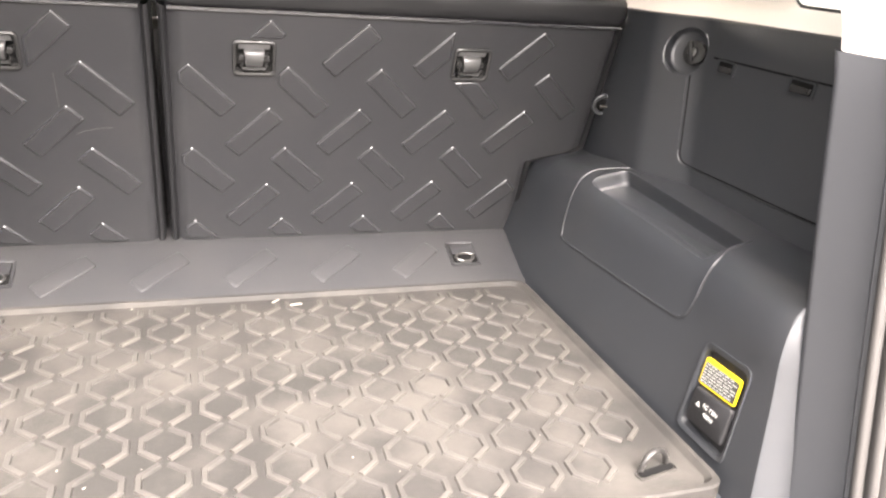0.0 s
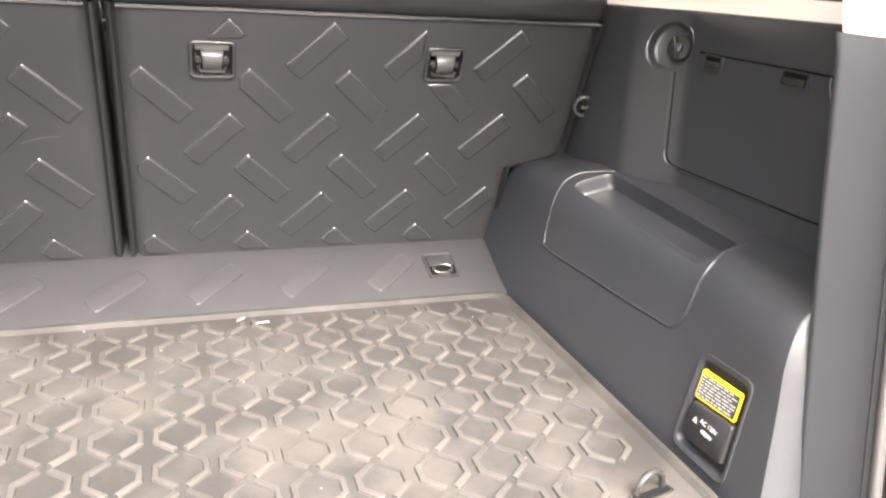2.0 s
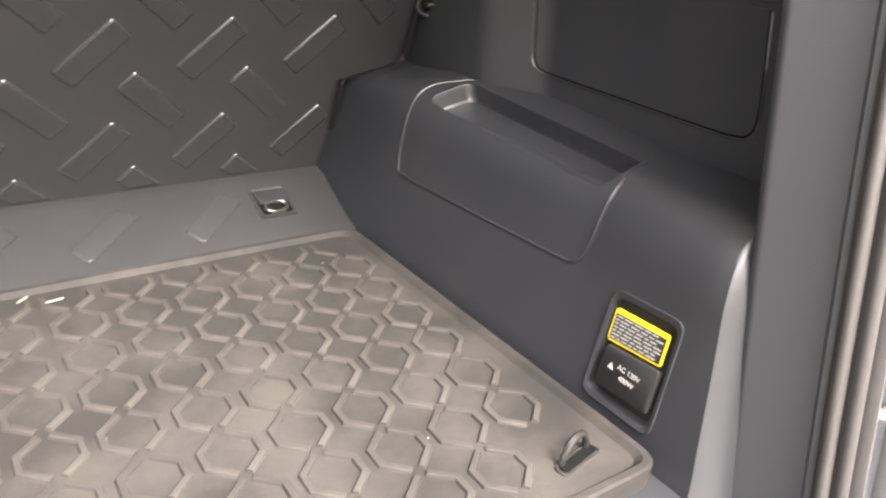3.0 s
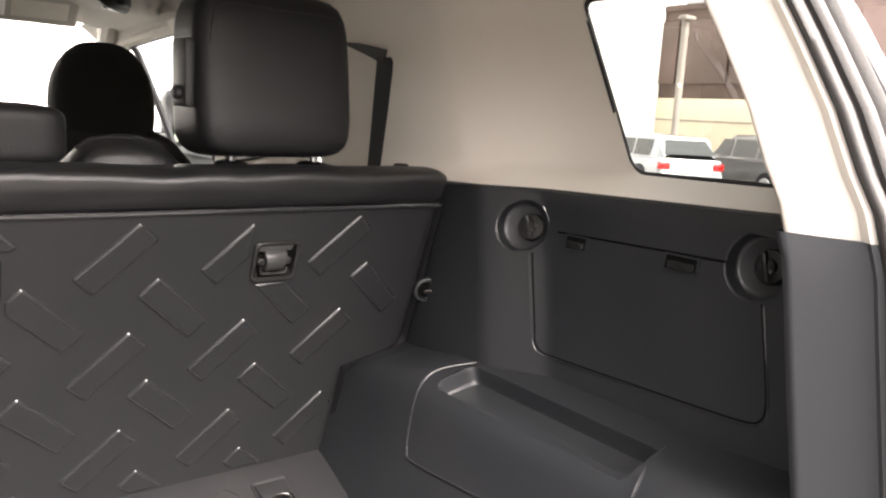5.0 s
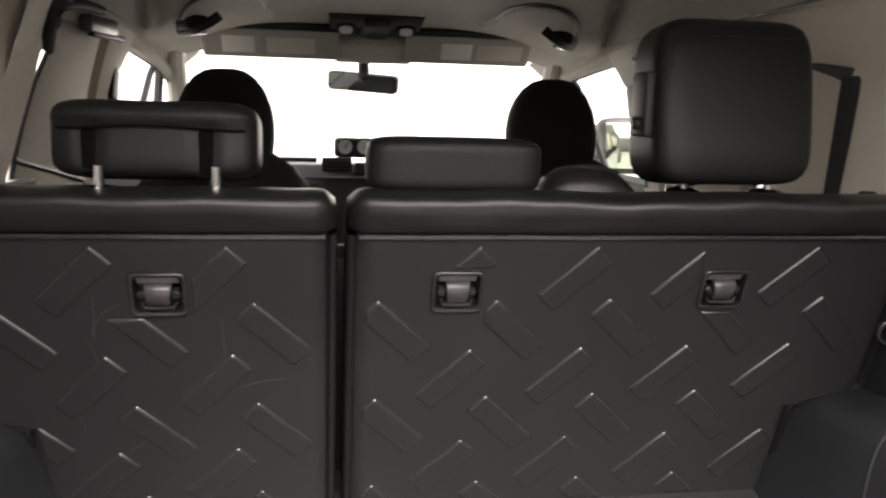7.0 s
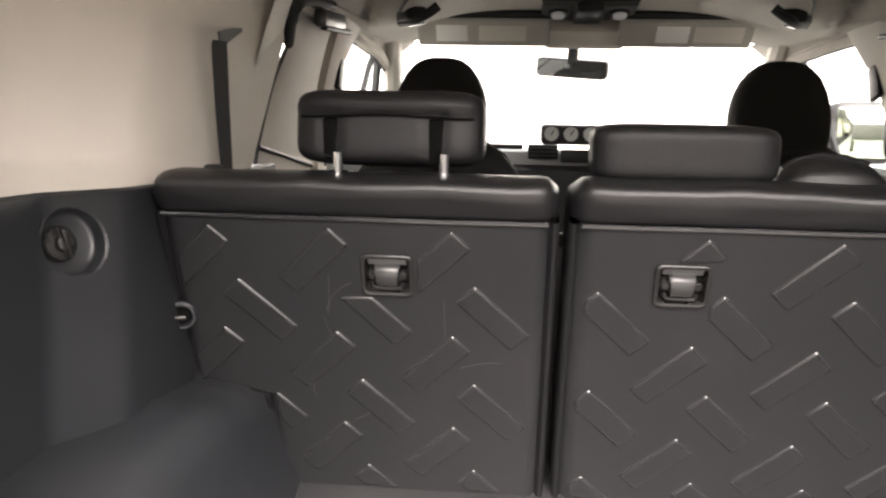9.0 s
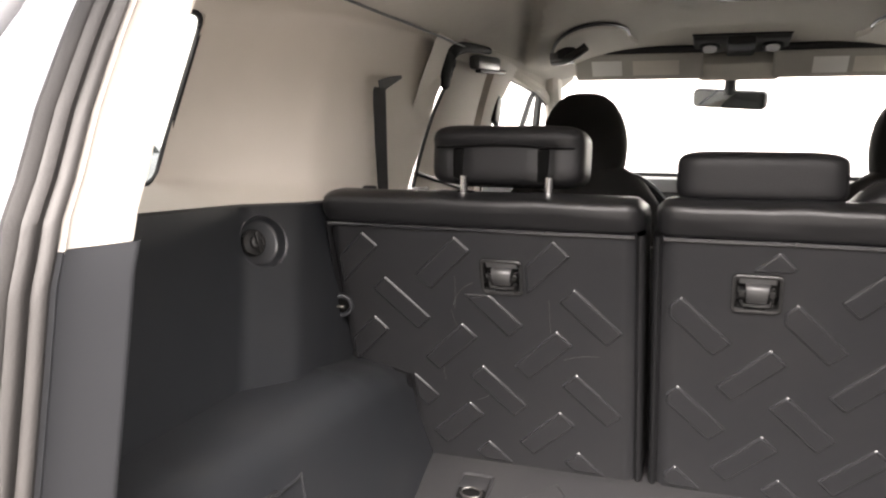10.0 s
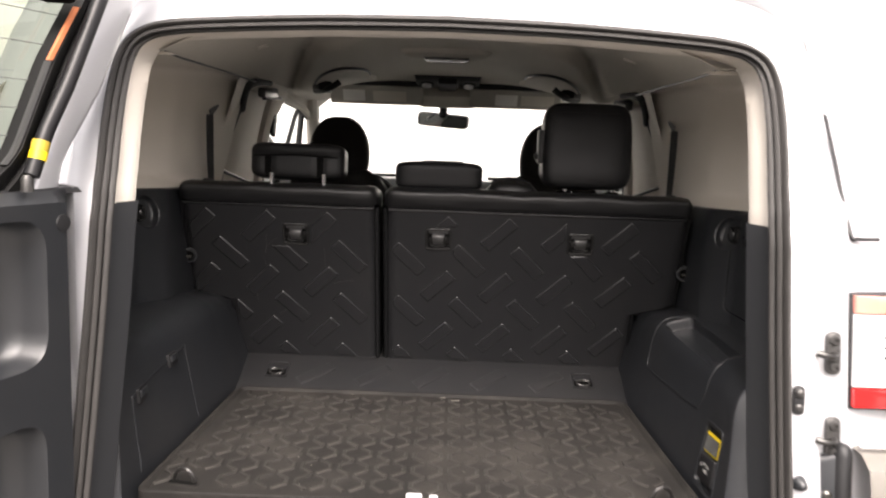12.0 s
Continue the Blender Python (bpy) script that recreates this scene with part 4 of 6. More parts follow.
SEAT_L = rear_seat("folding_seat", -0.656, -0.148, "narrow folding seat back, charcoal plastic and black leather", [-0.360])
SEAT_R = rear_seat("folding_seat", -0.136, 0.642, "wide folding seat back, charcoal plastic and black leather", [0.004, 0.366])


def headrest(seat, cx, cy, cz, w, d, h, tilt, label, power=4.5, shape=None):
    hr = part("headrest", pillow((cx, cy, cz), (w, d, h), rx(tilt), power, 34, shape=shape), SHADED_LEATHER, seat, label, 1.2)
    return hr


def post(hr, x, y, z0, z1, r=0.006):
    part("post", tube([(x, y, z0), (x, y, (z0 + z1) / 2), (x, y, z1)], r, 10), CHROME, hr, "chrome headrest post")
    part("collar", lathe([(0.025, -0.006), (0.026, 0.002), (0.022, 0.006), (0.012, 0.009), (0.0, 0.010)], (x, y, z0), (0, -0.15, 1), 20), GLOSSY, hr, "black plastic collar")


TOPZ = 0.525
# left headrest, folded low, with a flap seam over two grooves
def flap(p):
    over = 1 + 0.10 * max(0, min(1, (p.z - 0.36) / 0.10)) if p.y < 0 else 1
    sag = 1 - 0.035 * (1 - abs(p.x)) * max(0, p.z)
    groove = min(1, abs(abs(p.x + 0.05) - 0.535) / 0.075)
    dip = 1 - 0.16 * (1 - groove) ** 0.5 * (1 if -0.8 < p.z < 0.34 and p.y < -0.5 else 0)
    return Vector((p.x, p.y * over * dip, p.z * sag))
hrl = headrest(SEAT_L, -0.362, 0.885, 0.583, 0.240, 0.11, 0.094, -6, "low black leather headrest with a flap seam and two grooves", 6, flap)
for x in (-0.434, -0.302):
    post(hrl, x + 0.012, 0.822, TOPZ - 0.002, 0.556)
    # near-black block gives the groove its shade
    part("slot", box((x, 0.8365, 0.572), (0.019, 0.012, 0.052), 0.004), SLOTBLACK, hrl, "black block for the shade in the post groove")
part("seam", tube([Vector((x, 0.8255 + 0.010 * (abs(x + 0.362) / 0.11) ** 8, 0.6005 + 0.002 * math.sin(x * 30))) for x in steps(-0.470, -0.256, 0.010)], 0.0016, 6), SLOTBLACK, hrl)
# middle headrest
hrm = headrest(SEAT_R, 0.0, 0.865, 0.562, 0.222, 0.10, 0.070, 0, "low black leather middle headrest", 6)
for x in (-0.055, 0.055):
    part("collar", lathe([(0.02, -0.003), (0.02, 0.003), (0.016, 0.005), (0.0, 0.005)], (x, 0.812, TOPZ - 0.001), (0, 0, 1), 14), GREYDARK, hrm)
# right headrest, tall
def taper(p):
    k = 1 - 0.05 * max(0, p.z) ** 2
    return Vector((p.x * k, p.y * (1 - 0.12 * p.z), p.z))
hrr = headrest(SEAT_R, 0.374, 0.885, 0.648, 0.226, 0.115, 0.218, -4, "tall black leather headrest, upright", 6.5, taper)
face = rounded([(-0.098, -0.092), (0.100, -0.092), (0.096, 0.088), (-0.094, 0.088)], 0.03, 6)
part("seam", tube([Vector((0.374 + p.x, 0.8325 + 0.10 * (p.x / 0.14) ** 8 - 0.055 * p.y + 0.11 * (p.y / 0.14) ** 6, 0.646 + p.y)) for p in face], 0.0009, 6, True), SHADED_LEATHER, hrr, "stitched seam round the face")
for x in (0.325, 0.45):
    post(hrr, x, 0.875, TOPZ, 0.56)
    part("collar", lathe([(0.02, -0.003), (0.02, 0.003), (0.016, 0.005), (0.0, 0.005)], (x, 0.812, TOPZ - 0.001), (0, 0, 1), 14), GREYDARK, hrr)
part("hinge_cover", box((0.257, 0.87, 0.645), (0.014, 0.05, 0.085), 0.005), PLASTIC_DARK, hrr, "black plastic hinge cover")
part("knob", lathe([(0.009, 0), (0.009, 0.006), (0.006, 0.009), (0, 0.009)], (0.250, 0.865, 0.62), (-1, 0, 0), 12), PLASTIC_DARK, hrr)
# shoulder belt guide on the wide seat
bg = bmesh.new()
rings = []
for x, h, d in ((0.118, 0.0, 0.03), (0.14, 0.022, 0.04), (0.155, 0.031, 0.045), (0.18, 0.034, 0.048), (0.21, 0.032, 0.048), (0.235, 0.026, 0.045), (0.262, 0.0, 0.03)):
    rings.append([Vector((x, 0.90 + d * math.cos(a), TOPZ - 0.01 + (h + 0.01) * max(0, math.sin(a)) ** 0.5)) for a in np.linspace(0, math.pi, 12)])
loft(rings, bm=bg, cap=True)
part("belt_guide", bg, LEATHER, SEAT_R, "leather shoulder belt guide", 1.2)
part("guide_rim", tube([Vector((x, 0.90, TOPZ + h + 0.002)) for x, h in ((0.135, 0.017), (0.15, 0.028), (0.18, 0.034), (0.21, 0.033), (0.24, 0.024))], 0.003, 6), PLASTIC_DARK, SEAT_R)

# front seats
def front_seat(cx, label):
    fs = thing("front_seat", (cx, 1.7, -0.35), label, "car seat", "front seats")
    def dome(p):
        k = 1 - 0.26 * max(0, p.z) ** 1.5
        return Vector((p.x * k, p.y, p.z))
    part("headrest", pillow((cx, 1.75, 0.60), (0.222, 0.12, 0.255), rx(-6), 3.2, 16, shape=dome), FABRIC_BLACK, fs, "domed black headrest", 1.2)
    def shoulders(p):
        k = 1 - 0.3 * max(0, p.z) ** 2
        return Vector((p.x * k, p.y, p.z))
    part("backrest", pillow((cx, 1.70, 0.22), (0.50, 0.16, 0.66), rx(-8), 4, 16, shape=shoulders), FABRIC_BLACK, fs, "", 1.2)
    part("cushion", pillow((cx, 1.98, -0.14), (0.5, 0.52, 0.16), None, 4, 14), FABRIC_BLACK, fs, "", 1.2)
    part("rail", box((cx, 1.95, -0.28), (0.42, 0.5, 0.14), 0.01), PLASTIC_DARK, fs)
front_seat(-0.385, "black front seat with a domed headrest")
front_seat(0.392, "black front seat with a domed headrest")

# ---- fittings of the cargo bay ----
# tread bars of the floor step
def step_place(x, y, w=0.0):
    z = 0.007 + (y - 0.815) * 0.381
    return Vector((x, y, z)) + Vector((0, -0.356, 0.934)) * w


def step_bar(cx, cy):
    d, n = Vector((0.777, 0.629)), Vector((-0.629, 0.777))
    o = rounded([d * -0.052 + n * -0.017, d * 0.052 + n * -0.017, d * 0.052 + n * 0.017, d * -0.052 + n * 0.017], 0.006, 3)
    bm = bmesh.new()
    loft([[step_place(cx + p.x * k, cy + p.y * k, w) for p in o] for k, w in ((1, -0.001), (1, 0.0006), (0.955, 0.0024), (0.9, 0.0027))], True, True, bm)
    part("raised_bar", bm, STEPMAT, strip_wall, angle=0.9)


for k in range(-2, 3):
    step_bar(-0.003 + 0.1535 * k, 0.862)


def tie_down(cx):
    """A folding tie-down ring in a square well."""
    t = thing("tie_down_ring", step_place(cx, 0.845), "zinc tie-down ring folded in a square plastic well", "tie-down", "tie-down rings of the step")
    def pl(u, v, w):
        return step_place(cx + u, 0.873 + v, w)
    outer = rounded([(-0.030, -0.031), (0.030, -0.031), (0.030, 0.031), (-0.030, 0.031)], 0.006)
    innr = [p * 0.9 for p in outer]
    deep = [Vector((p.x * 0.82, p.y * 0.8)) for p in outer]
    bm = bmesh.new()
    loft([[pl(p.x, p.y, 0.0005) for p in outer], [pl(p.x, p.y, 0.003) for p in outer], [pl(p.x, p.y, 0.0032) for p in innr], [pl(p.x, p.y, 0.0012) for p in deep]], True, bm=bm)
    part("bezel", bm, STEPMAT, t)
    # shallow plate; the shade of a deep well is put into its black
    well = slab(deep, lambda u, v, w: pl(u, v, 0.0009 + w), 0.0005)
    part("well", well, SLOTBLACK, t)
    wl = box(pl(0, 0.009, 0.0025), (0.047, 0.032, 0.003), 0.001, rx(14))
    part("back_slope", wl, STEPMAT, t)
    ring_pts = [pl(0.018 * math.cos(a), -0.013 + 0.0085 * math.sin(a), 0.0042 + 0.002 * math.sin(a)) for a in np.linspace(0, math.tau, 20)[:-1]]
    part("ring", tube(ring_pts, 0.0022, 8, True), STEEL_DARK, t, "zinc ring")
    part("bracket", box(pl(0, -0.0235, 0.0022), (0.022, 0.004, 0.004), 0.001), STEEL_DARK, t)


tie_down(0.402)
tie_down(-0.415)


def mat_ring(cx, cy, turn):
    t = thing("lashing_ring", (cx, cy, 0.0), "dark metal lashing ring standing up through a slot in the mat", "tie-down", "lashing rings of the mat")
    r = Matrix.Rotation(radians(turn), 4, "Z")
    pts = [Vector((cx, cy, 0)) + (r @ Vector((0.021 * math.cos(a), 0.006, 0.002 + 0.026 * math.sin(a)))) for a in np.linspace(-0.1, math.pi + 0.1, 16)]
    part("ring", tube(pts, 0.0038, 8), STEEL_DARK, t)
    o = rounded([(-0.027, -0.0055), (0.027, -0.0055), (0.027, 0.0055), (-0.027, 0.0055)], 0.0055)
    # no hole is cut: a black plate on the mat stands for its shade
    part("slot", slab(o, lambda u, v, w: Vector((cx, cy, 0.0022)) + (r @ Vector((u, v, w))), 0.0008), SLOTBLACK, t, "black plate for the dark inside of the slot")
    rim = [Vector((cx, cy, 0.001)) + (r @ Vector((p.x * 1.12, p.y * 1.5, 0))) for p in o]
    part("slot_rim", tube(rim, 0.0016, 6, True), MAT, t)


mat_ring(0.447, 0.222, 12)
mat_ring(-0.447, 0.222, -12)


def side_hook(s):
    """The striker between side trim and seat back."""
    p = Vector((s * 0.652, 0.845, 0.333))
    t = thing("seat_striker", p, "dark metal striker bar in an oval bezel beside the seat back", "latch", "seat strikers")
    ax = Vector((-s * 0.25, -1, -0.2))
    part("bezel", lathe([(0.0205, -0.006), (0.0205, 0.001), (0.0185, 0.003), (0.0155, 0.003), (0.0135, 0.0005), (0.013, -0.006), (0.0, -0.008)], p + Vector((-s * 0.012, -0.006, 0)), ax, 24), PLASTIC, t)
    part("bar", tube([p + Vector((-s * 0.020, -0.012, -0.001)), p + Vector((0, -0.018, 0.0)), p + Vector((s * 0.012, -0.018, 0.001)), p + Vector((s * 0.030, -0.010, 0.002))], 0.0030, 8), STEEL, t, "steel bar")
    # flat disc, black where the hollow of the bezel would be in shade
    part("recess", lathe([(0.0125, 0.0), (0.0125, 0.0012), (0.0, 0.0012)], p + Vector((-s * 0.012, -0.0065, 0)), ax, 20), SLOTBLACK, t, "black disc for the shade in the bezel")
    part("wall_bezel", lathe([(0.0175, -0.006), (0.0175, 0.002), (0.0155, 0.004), (0.0125, 0.003), (0.0115, -0.002), (0.0, -0.003)], p + Vector((s * 0.020, -0.012, 0.002)), Vector((-s * 0.75, -0.66, 0)), 20), PLASTIC_DARK, t)


side_hook(1)
side_hook(-1)


def seat_belt(s):
    t = thing("seat_belt", (s * 0.655, 0.95, 0.50), "black webbing seat belt hanging beside the rear seat", "seat belt", "rear seat belts")
    bm = bmesh.new()
    rows = []
    for x, y, z, w in ((0.628, 0.990, 0.480, 0.017), (0.626, 0.985, 0.522, 0.0175), (0.624, 0.972, 0.600, 0.020), (0.621, 0.960, 0.670, 0.0215), (0.620, 0.957, 0.692, 0.021), (0.621, 0.962, 0.699, 0.019)):
        d, p = Vector((-s * 0.25, 0.968, 0)) * (w * 0.82), Vector((s * x, y, z))
        rows.append([p - d, p + d, p + d + Vector((s * 0.0015, 0.0005, 0)), p - d + Vector((s * 0.0015, 0.0005, 0))])
    loft(rows, True, True, bm)
    # folded over and running flat to the slot in the trim
    rows = []
    for x, y, z, w in ((0.621, 0.956, 0.698, 0.013), (0.628, 1.00, 0.708, 0.010), (0.637, 1.06, 0.719, 0.007), (0.648, 1.125, 0.729, 0.003)):
        d, p = Vector((0, 0.35, -0.94)) * w, Vector((s * x, y, z))
        rows.append([p - d, p + d, p + d + Vector((-s * 0.0015, 0, 0)), p - d + Vector((-s * 0.0015, 0, 0))])
    loft(rows, True, True, bm)
    part("webbing", bm, BELT, t)
    part("stop_button", lathe([(0.012, -0.003), (0.012, 0.003), (0.009, 0.005), (0, 0.005)], (s * 0.600, 0.868, 0.528), (0, 0, 1), 14), PLASTIC_DARK, t)


seat_belt(1)
seat_belt(-1)

# ---- passenger cabin ----
cf = grid(steps(-0.72, 0.72, 0.12), steps(0.9, 3.0, 0.15), lambda x, y: Vector((x, y, -0.36)))
tagged(part("cabin_floor", cf, PLASTIC_DARK), "black carpeted floor of the passenger cabin", "floor", kind="structure")
bench = thing("rear_bench", (0.0, 1.25, -0.36), "black leather rear seat cushion behind the folding backs", "car seat")
part("cushion", pillow((0.0, 1.22, -0.02), (1.3, 0.5, 0.18), None, 5, 16), LEATHER, bench, "", 1.2)
part("base", box((0.0, 1.15, -0.23), (1.25, 0.5, 0.26), 0.02), PLASTIC_DARK, bench)
part("pad", box((0.0, 1.03, 0.22), (1.26, 0.06, 0.46), 0.025, rx(18)), LEATHER, bench)
# bulkhead panel under the seat backs, below the step
bk = grid(steps(-0.66, 0.66, 0.12), steps(-0.36, 0.05, 0.1), lambda x, z: Vector((x, 1.04, z)))
tagged(part("wall_bulkhead", bk, PLASTIC_DARK), "dark panel below the rear seat backs", "wall", kind="structure")
for s in (1, -1):
    side = "right" if s > 0 else "left"
    dw = grid(steps(0.9, 3.0, 0.1), steps(-0.36, 0.46, 0.08), lambda y, z: Vector((s * (0.72 + 0.02 * z), y, z)))
    tagged(part("wall_%s_door" % side, dw, PLASTIC), "charcoal lower door trim", "wall", kind="structure")
    # rear post, the slit of the access door's window, the door's trim and the belt post
    def post_at(y, z, d=0.0):
        return Vector((s * (0.70 + d - 0.05 * max(0, (z - 0.5) / 0.33) ** 2), y, z))
    REAR = [(0.40, 1.24), (0.533, 1.315), (0.665, 1.392), (0.777, 1.480), (0.80, 1.480), (0.84, 1.470)]
    DOOR = [(0.40, 1.265), (0.540, 1.342), (0.665, 1.416), (0.765, 1.494), (0.785, 1.497), (0.80, 1.490), (0.84, 1.474)]
    BELT_POST = [(0.40, 1.76), (0.638, 1.795), (0.784, 1.828), (0.84, 1.840)]
    FRONT = [(0.40, 1.86), (0.60, 1.90), (0.70, 1.95), (0.73, 2.00), (0.84, 2.10)]
    zs = steps(0.40, 0.84, 0.02)
    rp = loft([[post_at(1.16 + 0.35 * (z - 0.53), z, -0.03), post_at(lerp(z, REAR) - 0.05, z, -0.012), post_at(lerp(z, REAR) - 0.008, z, -0.002), post_at(lerp(z, REAR), z, 0.006), post_at(lerp(z, REAR), z, 0.03)] for z in zs])
    tagged(part("pillar_%s" % side, rp, CREAM, angle=0.9), "pale grey plastic rear pillar trim", "pillar", kind="structure")
    dt = loft([[post_at(lerp(z, DOOR), z, 0.004), post_at(lerp(z, DOOR) + 0.010, z, -0.001), post_at(lerp(z, DOOR) * 0.6 + lerp(z, BELT_POST) * 0.4, z, -0.006), post_at(lerp(z, BELT_POST) - 0.03, z, 0.002), post_at(lerp(z, BELT_POST), z, 0.012)] for z in zs])
    acc = tagged(part("door_%d" % (1 if s > 0 else 2), dt, CREAM, angle=0.9), "pale grey upper trim of the rear access door", "door trim", kind="structure")
    part("edge_seal", tube([post_at(lerp(z, DOOR) + 0.002, z, -0.001) for z in zs if z < 0.80], 0.0045, 6), PLASTIC_DARK, acc, "black seal beside the slit window")
    part("ledge", tube([post_at(y, 0.531 - 0.16 * (y - 1.339), -0.004) for y in steps(1.33, 1.72, 0.03)], 0.006, 6), PLASTIC_DARK, acc, "dark ledge line")
    bp = loft([[post_at(lerp(z, BELT_POST), z, 0.014), post_at(lerp(z, BELT_POST) + 0.004, z, -0.008), post_at(lerp(z, BELT_POST) + 0.03, z, -0.014), post_at(lerp(z, FRONT) - 0.02, z, -0.010), post_at(lerp(z, FRONT), z, 0.0), post_at(lerp(z, FRONT), z, 0.03)] for z in zs])
    tagged(part("belt_post_%s" % side, bp, CREAM, angle=0.9), "pale grey plastic centre pillar trim with the front belt", "pillar", kind="structure")
    single("belt_height_slide", box(post_at(1.925, 0.690, -0.012), (0.018, 0.05, 0.085), 0.006, rx(-22)), PLASTIC_DARK, "dark belt height slide on the centre pillar", "belt slide", "belt height slides")
    arch = smooth_line([(s * 0.652, 1.402, 0.738), (s * 0.642, 1.398, 0.780), (s * 0.634, 1.412, 0.806), (s * 0.628, 1.465, 0.820), (s * 0.625, 1.55, 0.827), (s * 0.622, 1.66, 0.832)], 5)
    n_ = len(arch)
    ab = bmesh.new()
    loft([[p + Vector((0, math.cos(a), math.sin(a) * 0.9)) * (0.021 - 0.011 * i / n_) + Vector((-s * 0.006 * math.cos(a), 0, 0)) for a in np.linspace(0, math.tau, 11)[:-1]] for i, p in enumerate(arch)], True, True, ab)
    single("door_seal_arch", ab, RUBBER_BLACK, "black rubber seal curving over the access door", "seal", "access door seals")
    cv = thing("belt_anchor_cover", (s * 0.622, 1.64, 0.775), "dark grey plastic cover of the upper belt anchor", "belt cover", "belt anchor covers")
    part("shell", box((s * 0.622, 1.630, 0.798), (0.030, 0.20, 0.036), 0.010, rx(3)), GREYTAB, cv)
    part("rim", box((s * 0.618, 1.675, 0.781), (0.016, 0.25, 0.012), 0.004, rx(3)), PLASTIC_DARK, cv)
    # front post and roof rail
    ap = tube([(s * 0.63, 2.52, 0.85), (s * 0.65, 2.66, 0.76), (s * 0.67, 2.82, 0.62), (s * 0.69, 3.0, 0.45)], 0.035, 10)
    tagged(part("pillar_front_%s" % side, ap, CREAM), "pale plastic windscreen pillar trim", "pillar", kind="structure")
    rail_line = [(0.650, 1.46, 0.812), (0.664, 1.9, 0.816), (0.676, 2.3, 0.800), (0.672, 2.50, 0.785), (0.664, 2.68, 0.745)]
    rail = tube([(s * x, y, z) for x, y, z in rail_line], 0.018, 8)
    loft([[Vector((s * x, y, z)) for x, y, z in rail_line], [Vector((s * (x - 0.02), y, z + 0.03)) for x, y, z in rail_line],
          [Vector((s * (lerp(y, HEADER_SIDE) - 0.03), y, max(z + 0.02, 0.835))) for x, y, z in rail_line]], bm=rail)
    tagged(part("roof_rail_%s" % side, rail, HEADLINER), "pale headliner edge above the side windows", "trim", kind="structure")
    fw = thing("window_3" if s > 0 else "window_4", (s * 0.73, 2.2, 0.45), "front door window with a dark frame", "window", kind="structure")
    part("window_frame", tube([(s * 0.705, 2.16, 0.46), (s * 0.700, 2.28, 0.58), (s * 0.695, 2.47, 0.745), (s * 0.69, 2.53, 0.785)], 0.011, 6), PLASTIC_DARK, fw)
    part("front_frame", tube([(s * 0.712, 2.60, 0.46), (s * 0.705, 2.60, 0.60), (s * 0.69, 2.60, 0.775)], 0.016, 6), PLASTIC_DARK, fw)
    part("top_frame", tube([(s * (x + 0.012), y, z - 0.014) for x, y, z in rail_line[1:]], 0.006, 6), PLASTIC_DARK, fw)
    part("belt", tube([(s * 0.688, 1.86, 0.69), (s * 0.69, 1.845, 0.60), (s * 0.692, 1.83, 0.46)], 0.012, 6, flat=0.4), BELT, fw, "black front seat belt")
    gp = loft([[Vector((s * 0.728, y, 0.45)), Vector((s * 0.715, y, 0.65)), Vector((s * 0.685, y, 0.825))] for y in (1.86, 2.2, 2.66)])
    g = part("pane", gp, TINT, fw)
    g.visible_shadow = False

# windscreen
ws = thing("window_5", (0, 3.0, 0.46), "wide blown-out windscreen between pale pillars", "windscreen", kind="structure")
gp = loft([[Vector((x, 3.02 - 0.10 * (x / 0.7) ** 2, 0.45)), Vector((x * 0.96, 2.80 - 0.10 * (x / 0.7) ** 2, 0.64)), Vector((x * 0.92, 2.58 - 0.08 * (x / 0.7) ** 2, 0.85))] for x in steps(-0.70, 0.70, 0.1)])
g = part("pane", gp, CLEARGLASS, ws)
g.visible_shadow = False

# dashboard
dash = thing("dashboard", (0, 2.75, -0.36), "black and silver dashboard with a three-dial pod", "dashboard")
db = loft([[Vector((x, 2.62, -0.3)), Vector((x, 2.60, 0.22)), Vector((x, 2.62, 0.40)), Vector((x, 2.68, 0.448)), Vector((x, 2.8, 0.458)), Vector((x, 3.05, 0.452))] for x in steps(-0.72, 0.72, 0.08)])
part("body", db, PLASTIC_DARK, dash)
part("silver_fascia", box((0.0, 2.655, 0.432), (1.2, 0.03, 0.075), 0.008, rx(12)), DASHSILVER, dash, "silver dashboard fascia")
for x in (-0.112, 0.115):
    v = part("air_vent", box((x, 2.635, 0.465), (0.105, 0.04, 0.05), 0.006), PLASTIC_DARK, dash)
    for k in range(3):
        part("slat", box((x, 2.612, 0.452 + 0.013 * k), (0.09, 0.008, 0.004), 0.001), PLASTIC, v)
part("centre_display", box((0.0, 2.632, 0.452), (0.10, 0.03, 0.045), 0.005), BLACKINK, dash)
pod = part("dial_pod", box((-0.013, 2.74, 0.522), (0.215, 0.07, 0.072), 0.016, None, 3), PLASTIC_DARK, dash, "black pod with three round dials")
for x in (-0.082, -0.013, 0.056):
    d = part("dial_bezel", lathe([(0.032, -0.004), (0.032, 0.006), (0.027, 0.008), (0.026, 0.003), (0.0, 0.003)], (x, 2.702, 0.526), (0, -1, 0), 24), PLASTIC_DARK, pod)
    part("dial_face", lathe([(0.0255, 0.0), (0.0255, 0.0012), (0.0, 0.0014)], (x, 2.6985, 0.526), (0, -1, 0), 24), DIAL, pod)
    part("needle", box((x + 0.004, 2.6955, 0.530), (0.004, 0.001, 0.024), 0.0, Matrix.Rotation(0.6, 3, "Y")), BLACKINK, pod)
part("top_rail", box((-0.33, 2.72, 0.478), (0.3, 0.1, 0.014), 0.005), PLASTIC_DARK, dash)
part("top_rail", box((0.36, 2.72, 0.478), (0.3, 0.1, 0.014), 0.005), PLASTIC_DARK, dash)
